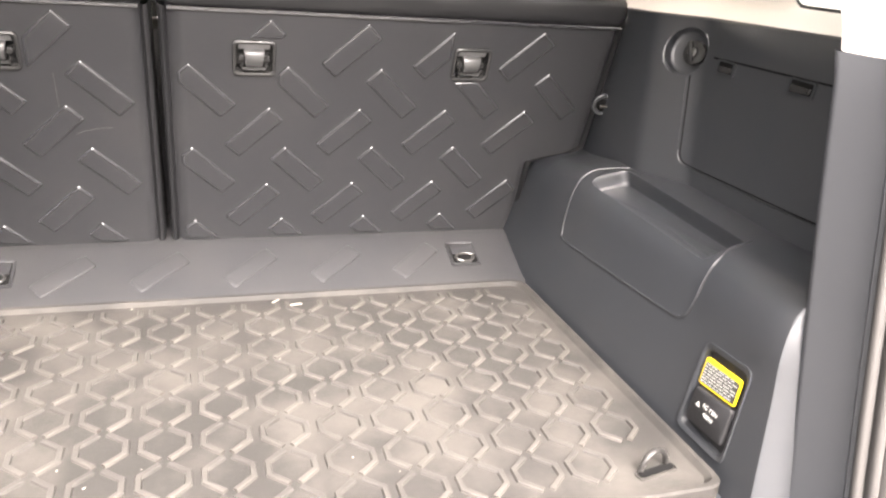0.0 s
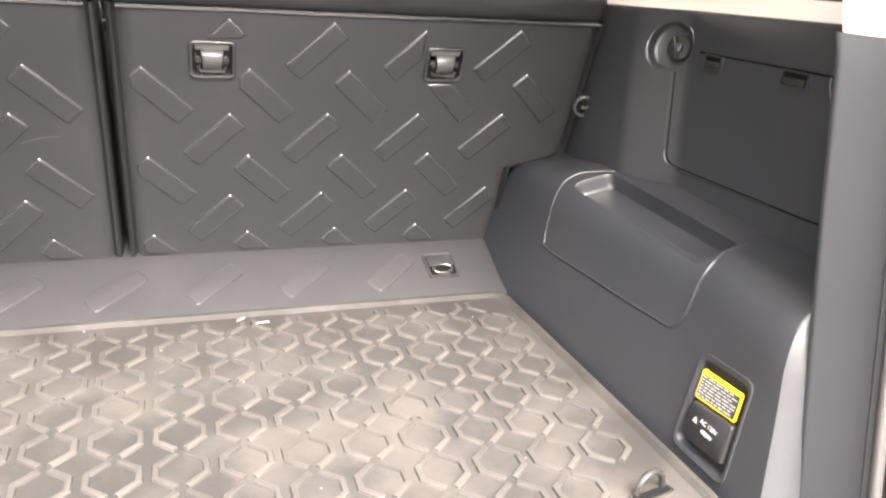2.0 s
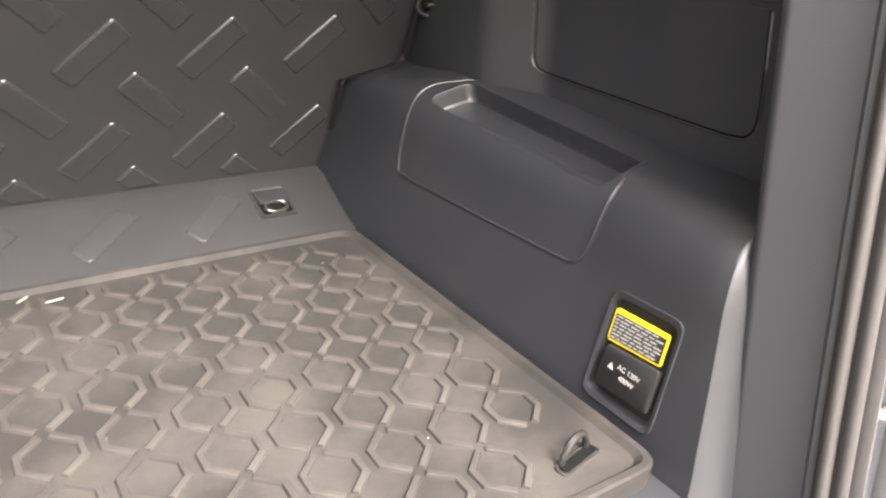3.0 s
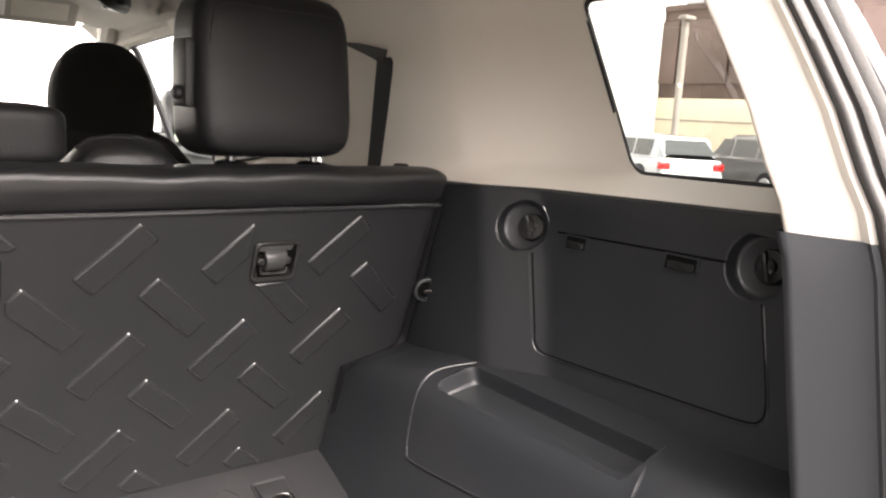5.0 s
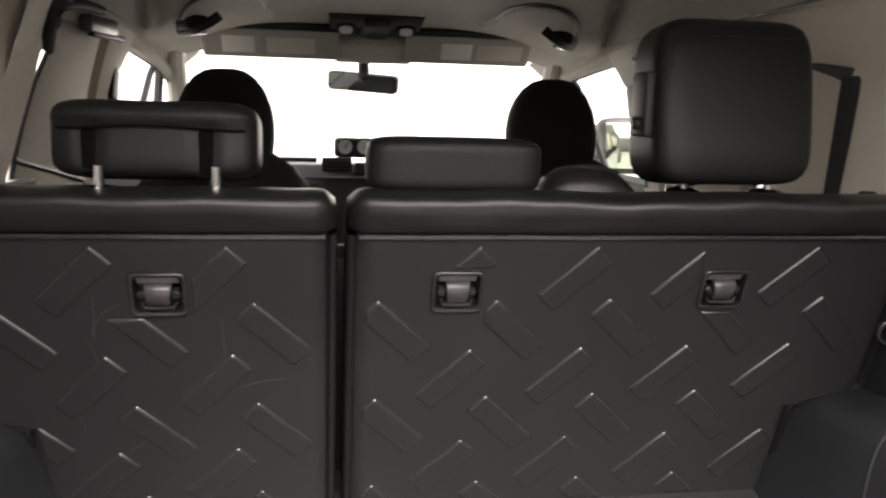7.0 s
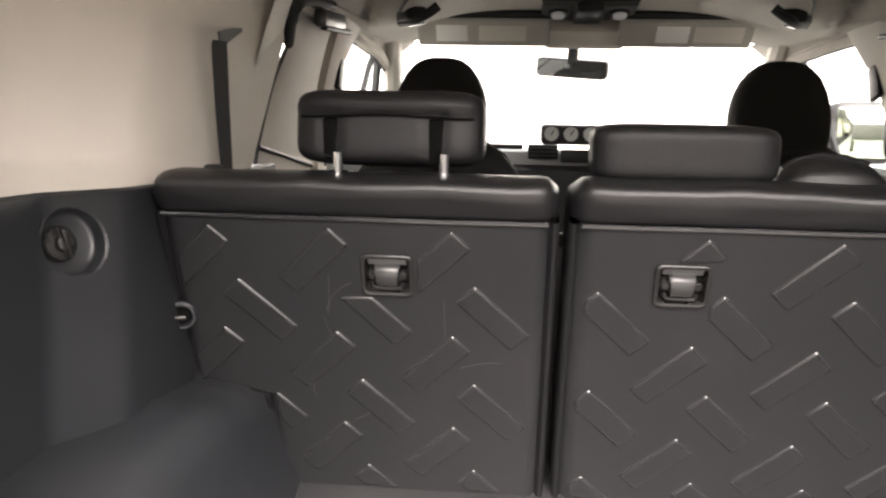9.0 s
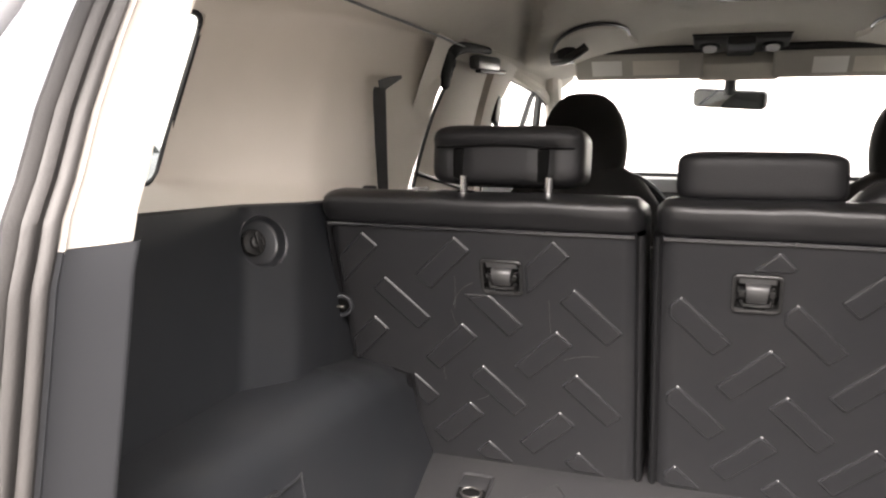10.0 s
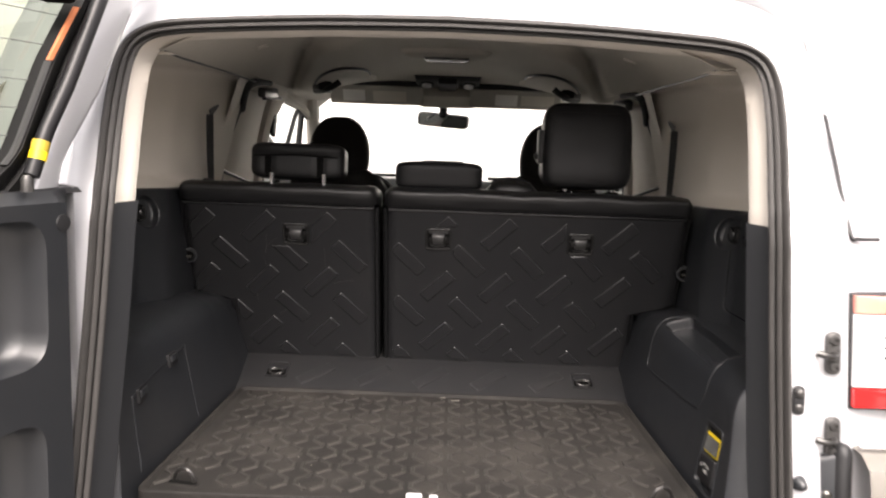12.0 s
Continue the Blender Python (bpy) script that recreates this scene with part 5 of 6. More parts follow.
sw = thing("steering_wheel", (-0.385, 2.42, 0.30), "black leather steering wheel", "steering wheel")
m = Matrix.Translation((-0.385, 2.40, 0.33)) @ Matrix.Rotation(radians(-62), 4, "X")
part("rim", tube([m @ Vector((0.19 * math.cos(a), 0.19 * math.sin(a), 0)) for a in np.linspace(0, math.tau, 41)[:-1]], 0.016, 8, True), PLASTIC_DARK, sw)
part("hub", lathe([(0.07, -0.03), (0.065, 0.02), (0.0, 0.03)], m @ Vector((0, 0, 0)), m.to_3x3() @ Vector((0, 0, 1)), 20), PLASTIC_DARK, sw)
for a in (0.1, math.pi - 0.1, -math.pi / 2):
    part("spoke", tube([m @ Vector((0.05 * math.cos(a), 0.05 * math.sin(a), 0)), m @ Vector((0.185 * math.cos(a), 0.185 * math.sin(a), 0))], 0.013, 6), DASHSILVER, sw)
part("column", tube([(-0.385, 2.42, 0.30), (-0.385, 2.66, 0.16)], 0.04, 10), PLASTIC_DARK, sw)

# overhead console, mirror, visors
oc = thing("overhead_console", (0, 2.36, 0.90), "dark overhead console with two round reading lamps", "console")
part("housing", box((0, 2.37, 0.924), (0.285, 0.16, 0.05), 0.012, rx(-9)), GREYTAB, oc, "silver-grey housing")
part("front_lip", box((0, 2.288, 0.936), (0.29, 0.012, 0.022), 0.004), PLASTIC_DARK, oc)
part("centre_panel", box((0, 2.35, 0.900), (0.085, 0.15, 0.03), 0.01, rx(-9)), PLASTIC_DARK, oc)
for x in (-0.092, 0.092):
    part("reading_lamp", lathe([(0.032, 0), (0.032, 0.008), (0.026, 0.012), (0.0, 0.012)], (x, 2.345, 0.904), (0, -0.35, -0.94), 20), PLASTIC_DARK, oc)
    part("lamp_lens", lathe([(0.022, 0.0), (0.020, 0.006), (0.0, 0.008)], (x, 2.341, 0.893), (0, -0.35, -0.94), 20), CLEAR, oc)
part("base_trim", box((0, 2.475, 0.852), (0.25, 0.09, 0.065), 0.012, rx(-35)), HEADLINER, oc, "pale trim below the console")
rm = thing("rear_view_mirror", (-0.023, 2.69, 0.72), "black rear-view mirror on a forked stalk", "mirror")
o = [(p.x, p.y) for p in rounded([(-0.125, -0.032), (0.125, -0.036), (0.128, 0.028), (-0.125, 0.034)], 0.02)]
part("stalk", tube([(-0.02, 2.69, 0.77), (-0.02, 2.67, 0.83), (-0.018, 2.60, 0.90)], 0.020, 8), PLASTIC_DARK, rm)
def mir(u, v, w):
    return Vector((-0.023, 2.69, 0.753)) + Matrix.Rotation(radians(-14), 3, "Z") @ Matrix.Rotation(radians(3), 3, "Y") @ Matrix.Rotation(radians(8), 3, "X") @ Vector((u, -w, v))
part("shell", slab(o, lambda u, v, w: mir(u, v, w - 0.03), 0.04, 0.008), PLASTIC_DARK, rm)
part("mirror_glass", slab([(u * 0.94, v * 0.86) for u, v in o], lambda u, v, w: mir(u, v, 0.0102 + w), 0.001), MIRROR, rm, "mirror reflecting the cabin")
for x0, x1 in ((-0.53, -0.11), (0.10, 0.51)):
    sv = thing("sun_visor", ((x0 + x1) / 2, 2.42, 0.80), "pale fabric sun visor folded up", "sun visor", "sun visors")
    c = Vector(((x0 + x1) / 2, 2.43, 0.852))
    part("pad", box(c, (x1 - x0, 0.105, 0.026), 0.012, rx(-50), 4), SHADED_VISOR, sv)
    part("label", box(c + Vector((-0.10 if x0 < 0 else -0.04, -0.002, -0.0012)), (0.10, 0.060, 0.0246), 0.001, rx(-50)), LABELWHITE, sv, "white warning label")
    part("vanity_cover", box(c + Vector((0.06 if x0 < 0 else 0.10, -0.001, -0.0008)), (0.15, 0.058, 0.0250), 0.002, rx(-50)), HEADLINER, sv, "pale mirror cover")
    # black bar added for the shadow between visor and headliner
    part("shade_bar", tube([c + Vector((-(x1 - x0) / 2 - 0.004, -0.034, 0.047)), c + Vector((0, -0.034, 0.049)), c + Vector(((x1 - x0) / 2 + 0.004, -0.034, 0.047))], 0.013, 8), PLASTIC_DARK, sv)

# ceiling fittings
def ceiling_pod(s):
    p = thing("speaker_pod", (s * 0.40, 2.05, 0.905), "pale domed speaker pod in the headliner", "speaker", "ceiling pods")
    o = [(s * 0.32, 2.28), (s * 0.312, 2.08), (s * 0.308, 1.92), (s * 0.335, 1.82), (s * 0.385, 1.77), (s * 0.44, 1.79), (s * 0.49, 1.88), (s * 0.53, 2.05), (s * 0.53, 2.25)]
    out = smooth_line([(x, y, 0) for x, y in o], 4, True)
    c = sum(out, Vector()) / len(out)
    rings = []
    for k, dz in ((1.01, 0.01), (1.0, 0.0), (0.99, -0.010), (0.965, -0.014), (0.9, -0.014), (0.6, -0.010), (0.3, -0.008), (0.05, -0.008)):
        rings.append([Vector((c.x + (q.x - c.x) * k, c.y + (q.y - c.y) * k, ceil_z(c.x + (q.x - c.x) * k, c.y + (q.y - c.y) * k) + dz)) for q in out])
    part("cover", loft(rings, True), HEADLINER, p)
    # a dark tube along the rear edge stands in for the pod's shaded step
    rear = [q for q in out if q.y < 2.05]
    arc = sorted(rear, key=lambda q: math.atan2(s * (q.x - c.x), c.y - q.y))
    part("shade_arc", tube([Vector((q.x, q.y - 0.004, ceil_z(q.x, q.y) - 0.005)) for q in arc], 0.005, 6), PLASTIC, p, "dark tube for the shade along the pod rim")
    h = thing("assist_bar", (s * 0.56, 2.1, 0.85), "black assist bar with bright end caps under the roof", "assist bar", "front assist bars")
    part("bracket", box((s * 0.492, 1.985, ceil_z(0.492, 1.985) - 0.022), (0.055, 0.085, 0.035), 0.006, rz(-s * 28)), PLASTIC_DARK, h)
    part("grip", tube(smooth_line([(s * 0.415, 1.93, ceil_z(0.415, 1.93) - 0.030), (s * 0.44, 1.93, ceil_z(0.44, 1.93) - 0.042), (s * 0.48, 1.96, ceil_z(0.48, 1.96) - 0.044), (s * 0.525, 2.03, ceil_z(0.525, 2.03) - 0.024)], 4), 0.013, 8), PLASTIC_DARK, h)
    part("cap", box((s * 0.480, 1.995, ceil_z(0.480, 1.995) - 0.046), (0.014, 0.09, 0.014), 0.005, rz(-s * 35)), CHROME, h, "bright end cap")


ceiling_pod(1)
ceiling_pod(-1)
dl = thing("dome_lamp", (0, 1.6, 0.93), "slim bright dome lamp in a recessed ceiling plinth", "lamp")
o = smooth_line([(-0.15, 1.56, 0), (-0.10, 1.49, 0), (0, 1.475, 0), (0.10, 1.49, 0), (0.15, 1.56, 0), (0.10, 1.70, 0), (0, 1.72, 0), (-0.10, 1.70, 0)], 4, True)
part("plinth", loft([[Vector((p.x * k, 1.59 + (p.y - 1.59) * k, 0.953 - d)) for p in o] for k, d in ((1.05, -0.004), (1.0, 0.008), (0.92, 0.016), (0.05, 0.017))], True), HEADLINER, dl)
part("rim", box((0.0, 1.625, 0.934), (0.155, 0.06, 0.012), 0.005), GREYTAB, dl)
part("lens", box((0.0, 1.62, 0.929), (0.135, 0.045, 0.010), 0.004), CLEAR, dl, "clear lamp lens")
for x, y, z in ((-0.497, 1.017, 0.878), (0.507, 1.024, 0.878), (-0.56, 0.66, 0.832), (0.56, 0.66, 0.832)):
    b = thing("trim_button", (x, y, z), "round pale push button in the headliner", "button", "headliner buttons")
    part("cap", lathe([(0.019, -0.02), (0.019, 0.008), (0.015, 0.011), (0, 0.011)], (x, y, z + 0.012), (0.3 * (1 if x < 0 else -1), 0, -1), 18), HEADLINER, b)
for s in (1, -1):
    line = [Vector((s * (lerp(y, SEAM) - 0.003), y + 0.9 * max(0, min(1, (y - 0.95) / 0.25)) * (seam_z(y) - 0.53), seam_z(y) - 0.001)) for y in steps(0.40, 1.2, 0.03)]
    tagged(part("trim_seam", tube(line, 0.0025, 6), PLASTIC), "thin dark seam between headliner and side trim", "seam", kind="structure")

# ---- tail of the car ----
RB = lambda x, z, y=0.0: Vector((x, y + tail_y(z), z))
# bonnet ahead of the windscreen
bn = loft([[Vector((x, y, 0.43 + 0.03 * math.cos(x * 1.8) - 0.02 * max(0, y - 3.6) ** 2 + 0.02 * (1 if abs(x) < 0.45 else 0))) for x in steps(-0.85, 0.85, 0.05)] for y in steps(3.02, 4.25, 0.1)])
tagged(part("bonnet", bn, SILVER), "silver painted bonnet ahead of the windscreen", "bonnet", kind="structure")
# roof and body sides outside
rf = loft([[Vector((x, y, 1.13 - 0.05 * abs(x / 0.75) ** 3 - 0.04 * max(0, y - 1.8) ** 2)) for x in steps(-0.74, 0.74, 0.08)] for y in steps(0.52, 2.6, 0.2)])
tagged(part("roof", rf, SILVER), "pale painted car roof", "roof", kind="structure")
for s in (1, -1):
    lowq = loft([[Vector((s * (0.84 + 0.03 * math.sin((z + 0.5) * 3.2)), y, z)) for z in steps(-0.5, 0.46, 0.08)] for y in steps(0.30, 3.1, 0.2)])
    side = "right" if s > 0 else "left"
    tagged(part("body_side_%s" % side, lowq, SILVER), "silver painted quarter panel", "body panel", kind="structure")


def tail_lamp(s):
    t = thing("tail_lamp", (s * 0.76, 0.16, 0.235), "tail lamp with red, clear and amber lenses", "tail lamp")
    def pl(u, v, w):
        return Vector((s * u, 0.135 - w + 0.6 * max(0, u - 0.76) ** 1.5 + 0.16 * (v - 0.33), v))
    for nm, z0, z1, m in (("indicator", 0.396, 0.426, AMBER), ("reversing_lens", 0.278, 0.396, CLEAR), ("brake_lens", 0.246, 0.278, RED)):
        us = steps(0.694, 0.87, 0.012)
        o = [(u, z0 + 0.001) for u in us] + [(u, z1 - 0.001) for u in us[::-1]]
        part(nm, slab(o, pl, 0.055, 0.006), m, t)
    us = steps(0.688, 0.875, 0.012)
    part("surround", slab([(u, 0.241) for u in us] + [(u, 0.428) for u in us[::-1]], pl, 0.045, 0.004), PLASTIC_DARK, t, "black surround")
    for r in range(3):
        for c in range(3):
            part("reflector_mark", slab([(0.74 + 0.016 * c, 0.325 + 0.016 * r), (0.748 + 0.016 * c, 0.325 + 0.016 * r), (0.748 + 0.016 * c, 0.331 + 0.016 * r), (0.74 + 0.016 * c, 0.331 + 0.016 * r)],
                                            lambda a, b, w: pl(a, b, 0.0552 + w), 0.0006), GREYTAB, t)


tail_lamp(1)
bumper = thing("rear_bumper", (0, -0.05, -0.35), "dark grey plastic rear bumper", "bumper")
for s in (1, -1):
    # body-side plate, upright moulding, and the corner of the bumper itself
    part("end_plate", slab(rounded([(0.637, -0.30), (0.676, -0.30), (0.676, 0.170), (0.640, 0.163)], 0.006), lambda u, v, w: Vector((s * u, 0.050 + 0.16 * v - w, v)), 0.016, 0.004), PLASTIC, bumper)
    part("plate_bolt", lathe([(0.009, 0), (0.009, 0.004), (0.006, 0.007), (0, 0.007)], (s * 0.656, 0.050, 0.105), (0, -1, 0), 12), STEEL, bumper)
    part("upright_moulding", loft([[Vector((s * (0.684 + 0.015 * k * math.cos(a)), 0.040 + 0.16 * z + 0.016 * k * math.sin(a), z)) for a in np.linspace(0, math.tau, 15)[:-1]]
                                   for z, k in ((0.186, 0.25), (0.184, 0.6), (0.178, 0.85), (0.168, 1.0), (0.10, 1.0), (-0.30, 1.0))], True, True), PLASTIC_DARK, bumper, "black rounded moulding")
    cy = lambda x: 0.02 + 0.5 * max(0, x - 0.80) ** 1.3
    bb = loft([[Vector((s * x, cy(x) - 0.01, -0.35)), Vector((s * x, cy(x) - 0.02, 0.13)), Vector((s * x, cy(x) - 0.008, 0.164)), Vector((s * x, cy(x) + 0.02, 0.179)), Vector((s * x, cy(x) + 0.12, 0.183))] for x in steps(0.700, 0.98, 0.03)])
    part("corner_cap", bb, GREYBUMPER, bumper, "grey painted bumper corner")
    part("cap_lip", tube([Vector((s * x, cy(x) + 0.03, 0.189)) for x in steps(0.700, 0.98, 0.03)], 0.004, 6), CHROME, bumper, "bright line on the bumper")
bb = loft([[Vector((x, 0.04, -0.06)), Vector((x, -0.10, -0.08)), Vector((x, -0.14, -0.12)), Vector((x, -0.14, -0.36))] for x in steps(-0.70, 0.70, 0.1)])
part("step_pad", bb, PLASTIC, bumper)


def striker(x, z):
    """A door striker: a plate with two bolts and a dark pin towards the opening."""
    y = 0.050 + 0.16 * z
    t = thing("door_striker", (x, y, z - 0.034), "grey steel door striker with a dark pin", "striker", "door strikers")
    o = rounded([(-0.0115, -0.034), (0.0115, -0.034), (0.0125, 0.034), (-0.0105, 0.034)], 0.010, 4)
    part("plate", slab(o, lambda u, v, w: Vector((x + u, y - w + 0.16 * v, z + v)), 0.008, 0.003), STRIKER, t)
    for dz in (-0.022, 0.022):
        b = part("bolt", lathe([(0.0085, 0), (0.0085, 0.003), (0.0072, 0.005), (0.0035, 0.0055), (0.003, 0.003), (0, 0.003)], (x + 0.001, y - 0.008 + 0.16 * dz, z + dz), (0, -1, 0), 14), STRIKER, t)
    part("pin", tube(smooth_line([(x + 0.004, y - 0.004, z - 0.001), (x - 0.006, y - 0.022, z - 0.001), (x - 0.020, y - 0.026, z + 0.001), (x - 0.034, y - 0.022, z + 0.004)], 4), 0.0056, 8), STEEL_DARK, t, "dark steel pin")


def buffer_pad(x, z):
    """A small rubber stop on two screws."""
    y = 0.029 + 0.16 * z
    t = thing("door_buffer", (x, y, z - 0.023), "small dark rubber door stop on the body frame", "buffer")
    o = rounded([(-0.0095, -0.023), (0.009, -0.023), (0.010, 0.023), (-0.009, 0.023)], 0.009, 4)
    part("plate", slab(o, lambda u, v, w: Vector((x + u, y - w + 0.16 * v, z + v)), 0.007, 0.003), PLASTIC_DARK, t)
    for dz in (-0.012, 0.012):
        part("screw", lathe([(0.0075, 0), (0.007, 0.004), (0.004, 0.006), (0, 0.006)], (x, y - 0.006, z + dz), (0, -1, 0), 12), STRIKER, t)


def rubber_cone(x, z):
    y = 0.029 + 0.16 * z
    t = single("rubber_plug", lathe([(0.013, 0.0), (0.0125, 0.003), (0.008, 0.014), (0.005, 0.018), (0.0, 0.019)], (x, y, z), (0.25, -1, -0.1), 18), PLASTIC, "grey rubber plug standing out of the body frame", "plug")


striker(0.667, 0.328)
striker(0.669, 0.191)
buffer_pad(0.604, 0.2565)
rubber_cone(0.608, 0.125)
# black edge of the wrap-round corner glass
corner = thing("corner_window", RB(0.700, 0.515, 0.036), "edge of the wrap-round corner glass with a black seal", "window", kind="structure")
part("seal", tube(smooth_line([RB(x, z, 0.040) for x, z in ((0.736, 0.515), (0.701, 0.515), (0.690, 0.523), (0.682, 0.619), (0.681, 0.718))], 4), 0.0035, 6), PLASTIC_DARK, corner)
part("upper_seal", tube([RB(x, z, 0.044) for x, z in ((0.681, 0.718), (0.680, 0.793), (0.673, 0.855))], 0.0016, 6), GREYDARK, corner)
# hinge plates on the other side
for z in (0.447, 0.11):
    hg = thing("hinge_bracket", (-0.620, 0.05, z - 0.10), "silver painted bracket bolted to the body frame", "bracket", "hinge brackets")
    o = rounded([(-0.026, -0.100), (0.018, -0.100), (0.014, -0.04), (0.014, 0.04), (0.018, 0.100), (-0.026, 0.100)], 0.016)
    yy = 0.050 + 0.16 * z
    part("leaf", slab(o, lambda u, v, w: Vector((-0.620 + u, yy - w + 0.16 * v, z + v)), 0.012, 0.004), SILVER, hg)
    for dz in (-0.082, 0.082):
        part("bolt", lathe([(0.0125, 0), (0.0125, 0.004), (0.010, 0.007), (0.005, 0.008), (0, 0.008)], (-0.622, yy - 0.011 + 0.16 * dz, z + dz), (0, -1, 0), 12), SILVER, hg)

# open tail door
DO, DD = Vector((-0.544, 0.034, 0)), Vector((-0.30, -0.954, 0)).normalized()
DN = Vector((0.954, -0.30, 0)).normalized()


def door_at(u, z, w=0.0):
    return DO + DD * (u * 1.125) + DN * (w * 1.125) + Vector((0, 0, 1.1253 * z - 0.0814))


td = thing("tail_door", DO + DD * 0.4 + Vector((0, 0, -0.15)), "open side-hinged tail door with dark inner trim and glass", "car door")
rec_r = [tuple(p) for p in rounded([(0.052, 0.335), (0.050, 0.530), (0.85, 0.530), (0.85, 0.335)], 0.045)]
rec_low = [tuple(p) for p in rounded([(0.062, -0.06), (0.060, 0.262), (0.85, 0.262), (0.85, -0.06)], 0.045)]
def door_skin(u, z):
    e = min(u, 0.565 - z)
    return door_at(u, z, -0.014 * max(0, 1 - e / 0.016) ** 2)
dp = part("inner_trim", grid(steps(0, 0.9, 0.015), steps(-0.1, 0.565, 0.015), door_skin, [rec_r, rec_low]), PLASTIC, td, "dark grey moulded inner trim")
for o in (rec_r, rec_low):
    cc = Vector((sum(p[0] for p in o), sum(p[1] for p in o))) / len(o)
    part("recess", loft([[door_at(*(cc + (Vector(p) - cc) * k), w) for p in o] for k, w in ((1.0, 0.0), (0.992, -0.006), (0.975, -0.028), (0.95, -0.044), (0.92, -0.05), (0.5, -0.052), (0.02, -0.052))], True), PLASTIC, dp)
part("trim_clip", lathe([(0.014, 0), (0.013, 0.003), (0.0, 0.004)], door_at(0.021, 0.522, -0.001), DN, 16), PLASTIC_DARK, td)
part("outer_skin", loft([[door_at(-0.02, z, -0.02), door_at(-0.03, z, -0.06), door_at(-0.02, z, -0.13), door_at(0.95, z, -0.13), door_at(0.95, z, -0.02)] for z in steps(-0.15, 0.57, 0.12)]), SILVER, td)
part("sill_rail", loft([[door_at(u, 0.566, -0.13), door_at(u, 0.569, -0.05), door_at(u, 0.567, -0.022), door_at(u, 0.560, -0.014)] for u in steps(-0.03, 0.95, 0.05)]), PLASTIC_DARK, td)
# slanted glass frame: (height, along) of its two edges and of the gasket's edge
FRAME_OUT = [(0.56, -0.008), (0.606, -0.021), (0.702, -0.093), (0.847, -0.176), (0.98, -0.252)]
FRAME_IN = [(0.56, 0.053), (0.582, 0.042), (0.641, 0.013), (0.817, -0.080), (0.98, -0.166)]
GASKET = [(0.56, 0.160), (0.580, 0.120), (0.595, 0.096), (0.619, 0.073), (0.736, 0.015), (0.812, -0.035), (0.98, -0.146)]
zs_f = steps(0.56, 0.98, 0.02)
part("glass_frame", loft([[door_at(lerp(z, FRAME_OUT), z, -0.10), door_at(lerp(z, FRAME_OUT), z, -0.040), door_at(lerp(z, FRAME_OUT) + 0.006, z, -0.031), door_at(lerp(z, FRAME_OUT) + 0.016, z, -0.028),
                           door_at(lerp(z, FRAME_IN) - 0.010, z, -0.022), door_at(lerp(z, FRAME_IN) - 0.002, z, -0.026), door_at(lerp(z, FRAME_IN), z, -0.05)] for z in zs_f]), SILVER, td, "silver painted window frame", 1.0)
def band(z, f):
    return lerp(z, FRAME_IN) * (1 - f) + lerp(z, GASKET) * f
part("gasket", loft([[door_at(band(z, -0.02), z, -0.034), door_at(band(z, 0.05), z, -0.022), door_at(band(z, 0.40), z, -0.020), door_at(band(z, 0.47), z, -0.026), door_at(band(z, 0.55), z, -0.022),
                      door_at(band(z, 0.88), z, -0.018), door_at(band(z, 0.97), z, -0.024), door_at(band(z, 1.0), z, -0.046)] for z in zs_f]), RUBBER_BLACK, td, "black rubber gasket")
STRUT = [(0.58, 0.070), (0.606, 0.057), (0.63, 0.049), (0.706, 0.002), (0.801, -0.048), (0.98, -0.142)]
strut_at = lambda z: door_at(lerp(z, STRUT), z, -0.004)
st_ = part("gas_strut", tube([strut_at(z) for z in steps(0.586, 0.97, 0.03)], 0.0115, 12), STRUTBLACK, td, "black gas strut of the glass")
part("strut_label", tube([strut_at(z) for z in (0.606, 0.617)], 0.0128, 12), YELLOW, st_, "yellow label round the strut")
part("strut_band", tube([strut_at(z) for z in (0.6175, 0.630)], 0.0128, 12), OCHRE, st_, "ochre band on the strut")
part("strut_foot", lathe([(0.009, 0), (0.009, 0.018), (0.006, 0.024), (0.0, 0.024)], door_at(0.074, 0.566, -0.004), (0, 0, 1), 10), STRIKER, st_)
part("orange_strip", loft([[door_at(lerp(z, GASKET) - 0.004, z, -0.021), door_at(lerp(z, GASKET) - 0.003, z, -0.018), door_at(lerp(z, GASKET) + 0.003, z, -0.019), door_at(lerp(z, GASKET) + 0.004, z, -0.023)] for z in steps(0.736, 0.812, 0.02)]), ORANGE, td, "faded orange strip beside the gasket")
part("glass_edge", loft([[door_at(lerp(z, GASKET) - 0.003, z, -0.021), door_at(lerp(z, GASKET) - 0.002, z, -0.0185), door_at(lerp(z, GASKET) + 0.003, z, -0.020), door_at(lerp(z, GASKET) + 0.003, z, -0.026)] for z in steps(0.60, 0.735, 0.015)]), GREYTAB, td, "grey edge of the glass")
part("glass_hinge", box(door_at(0.002, 0.828, -0.02), (0.05, 0.035, 0.035), 0.008), SLOTBLACK, td, "black hinge cover of the glass")
for z in (0.60, 0.636, 0.672, 0.709, 0.758, 0.80):
    part("heater_wire", tube([door_at(u, z, -0.044) for u in (lerp(z, GASKET), 0.3, 0.6, 0.9)], 0.0007, 5), GREYDARK, td)
gl = part("pane", loft([[door_at(lerp(z, GASKET) - 0.006, z, -0.045), door_at(0.5, z, -0.045), door_at(0.9, z, -0.045)] for z in zs_f]), TAILGLASS, td)
gl.visible_shadow = False

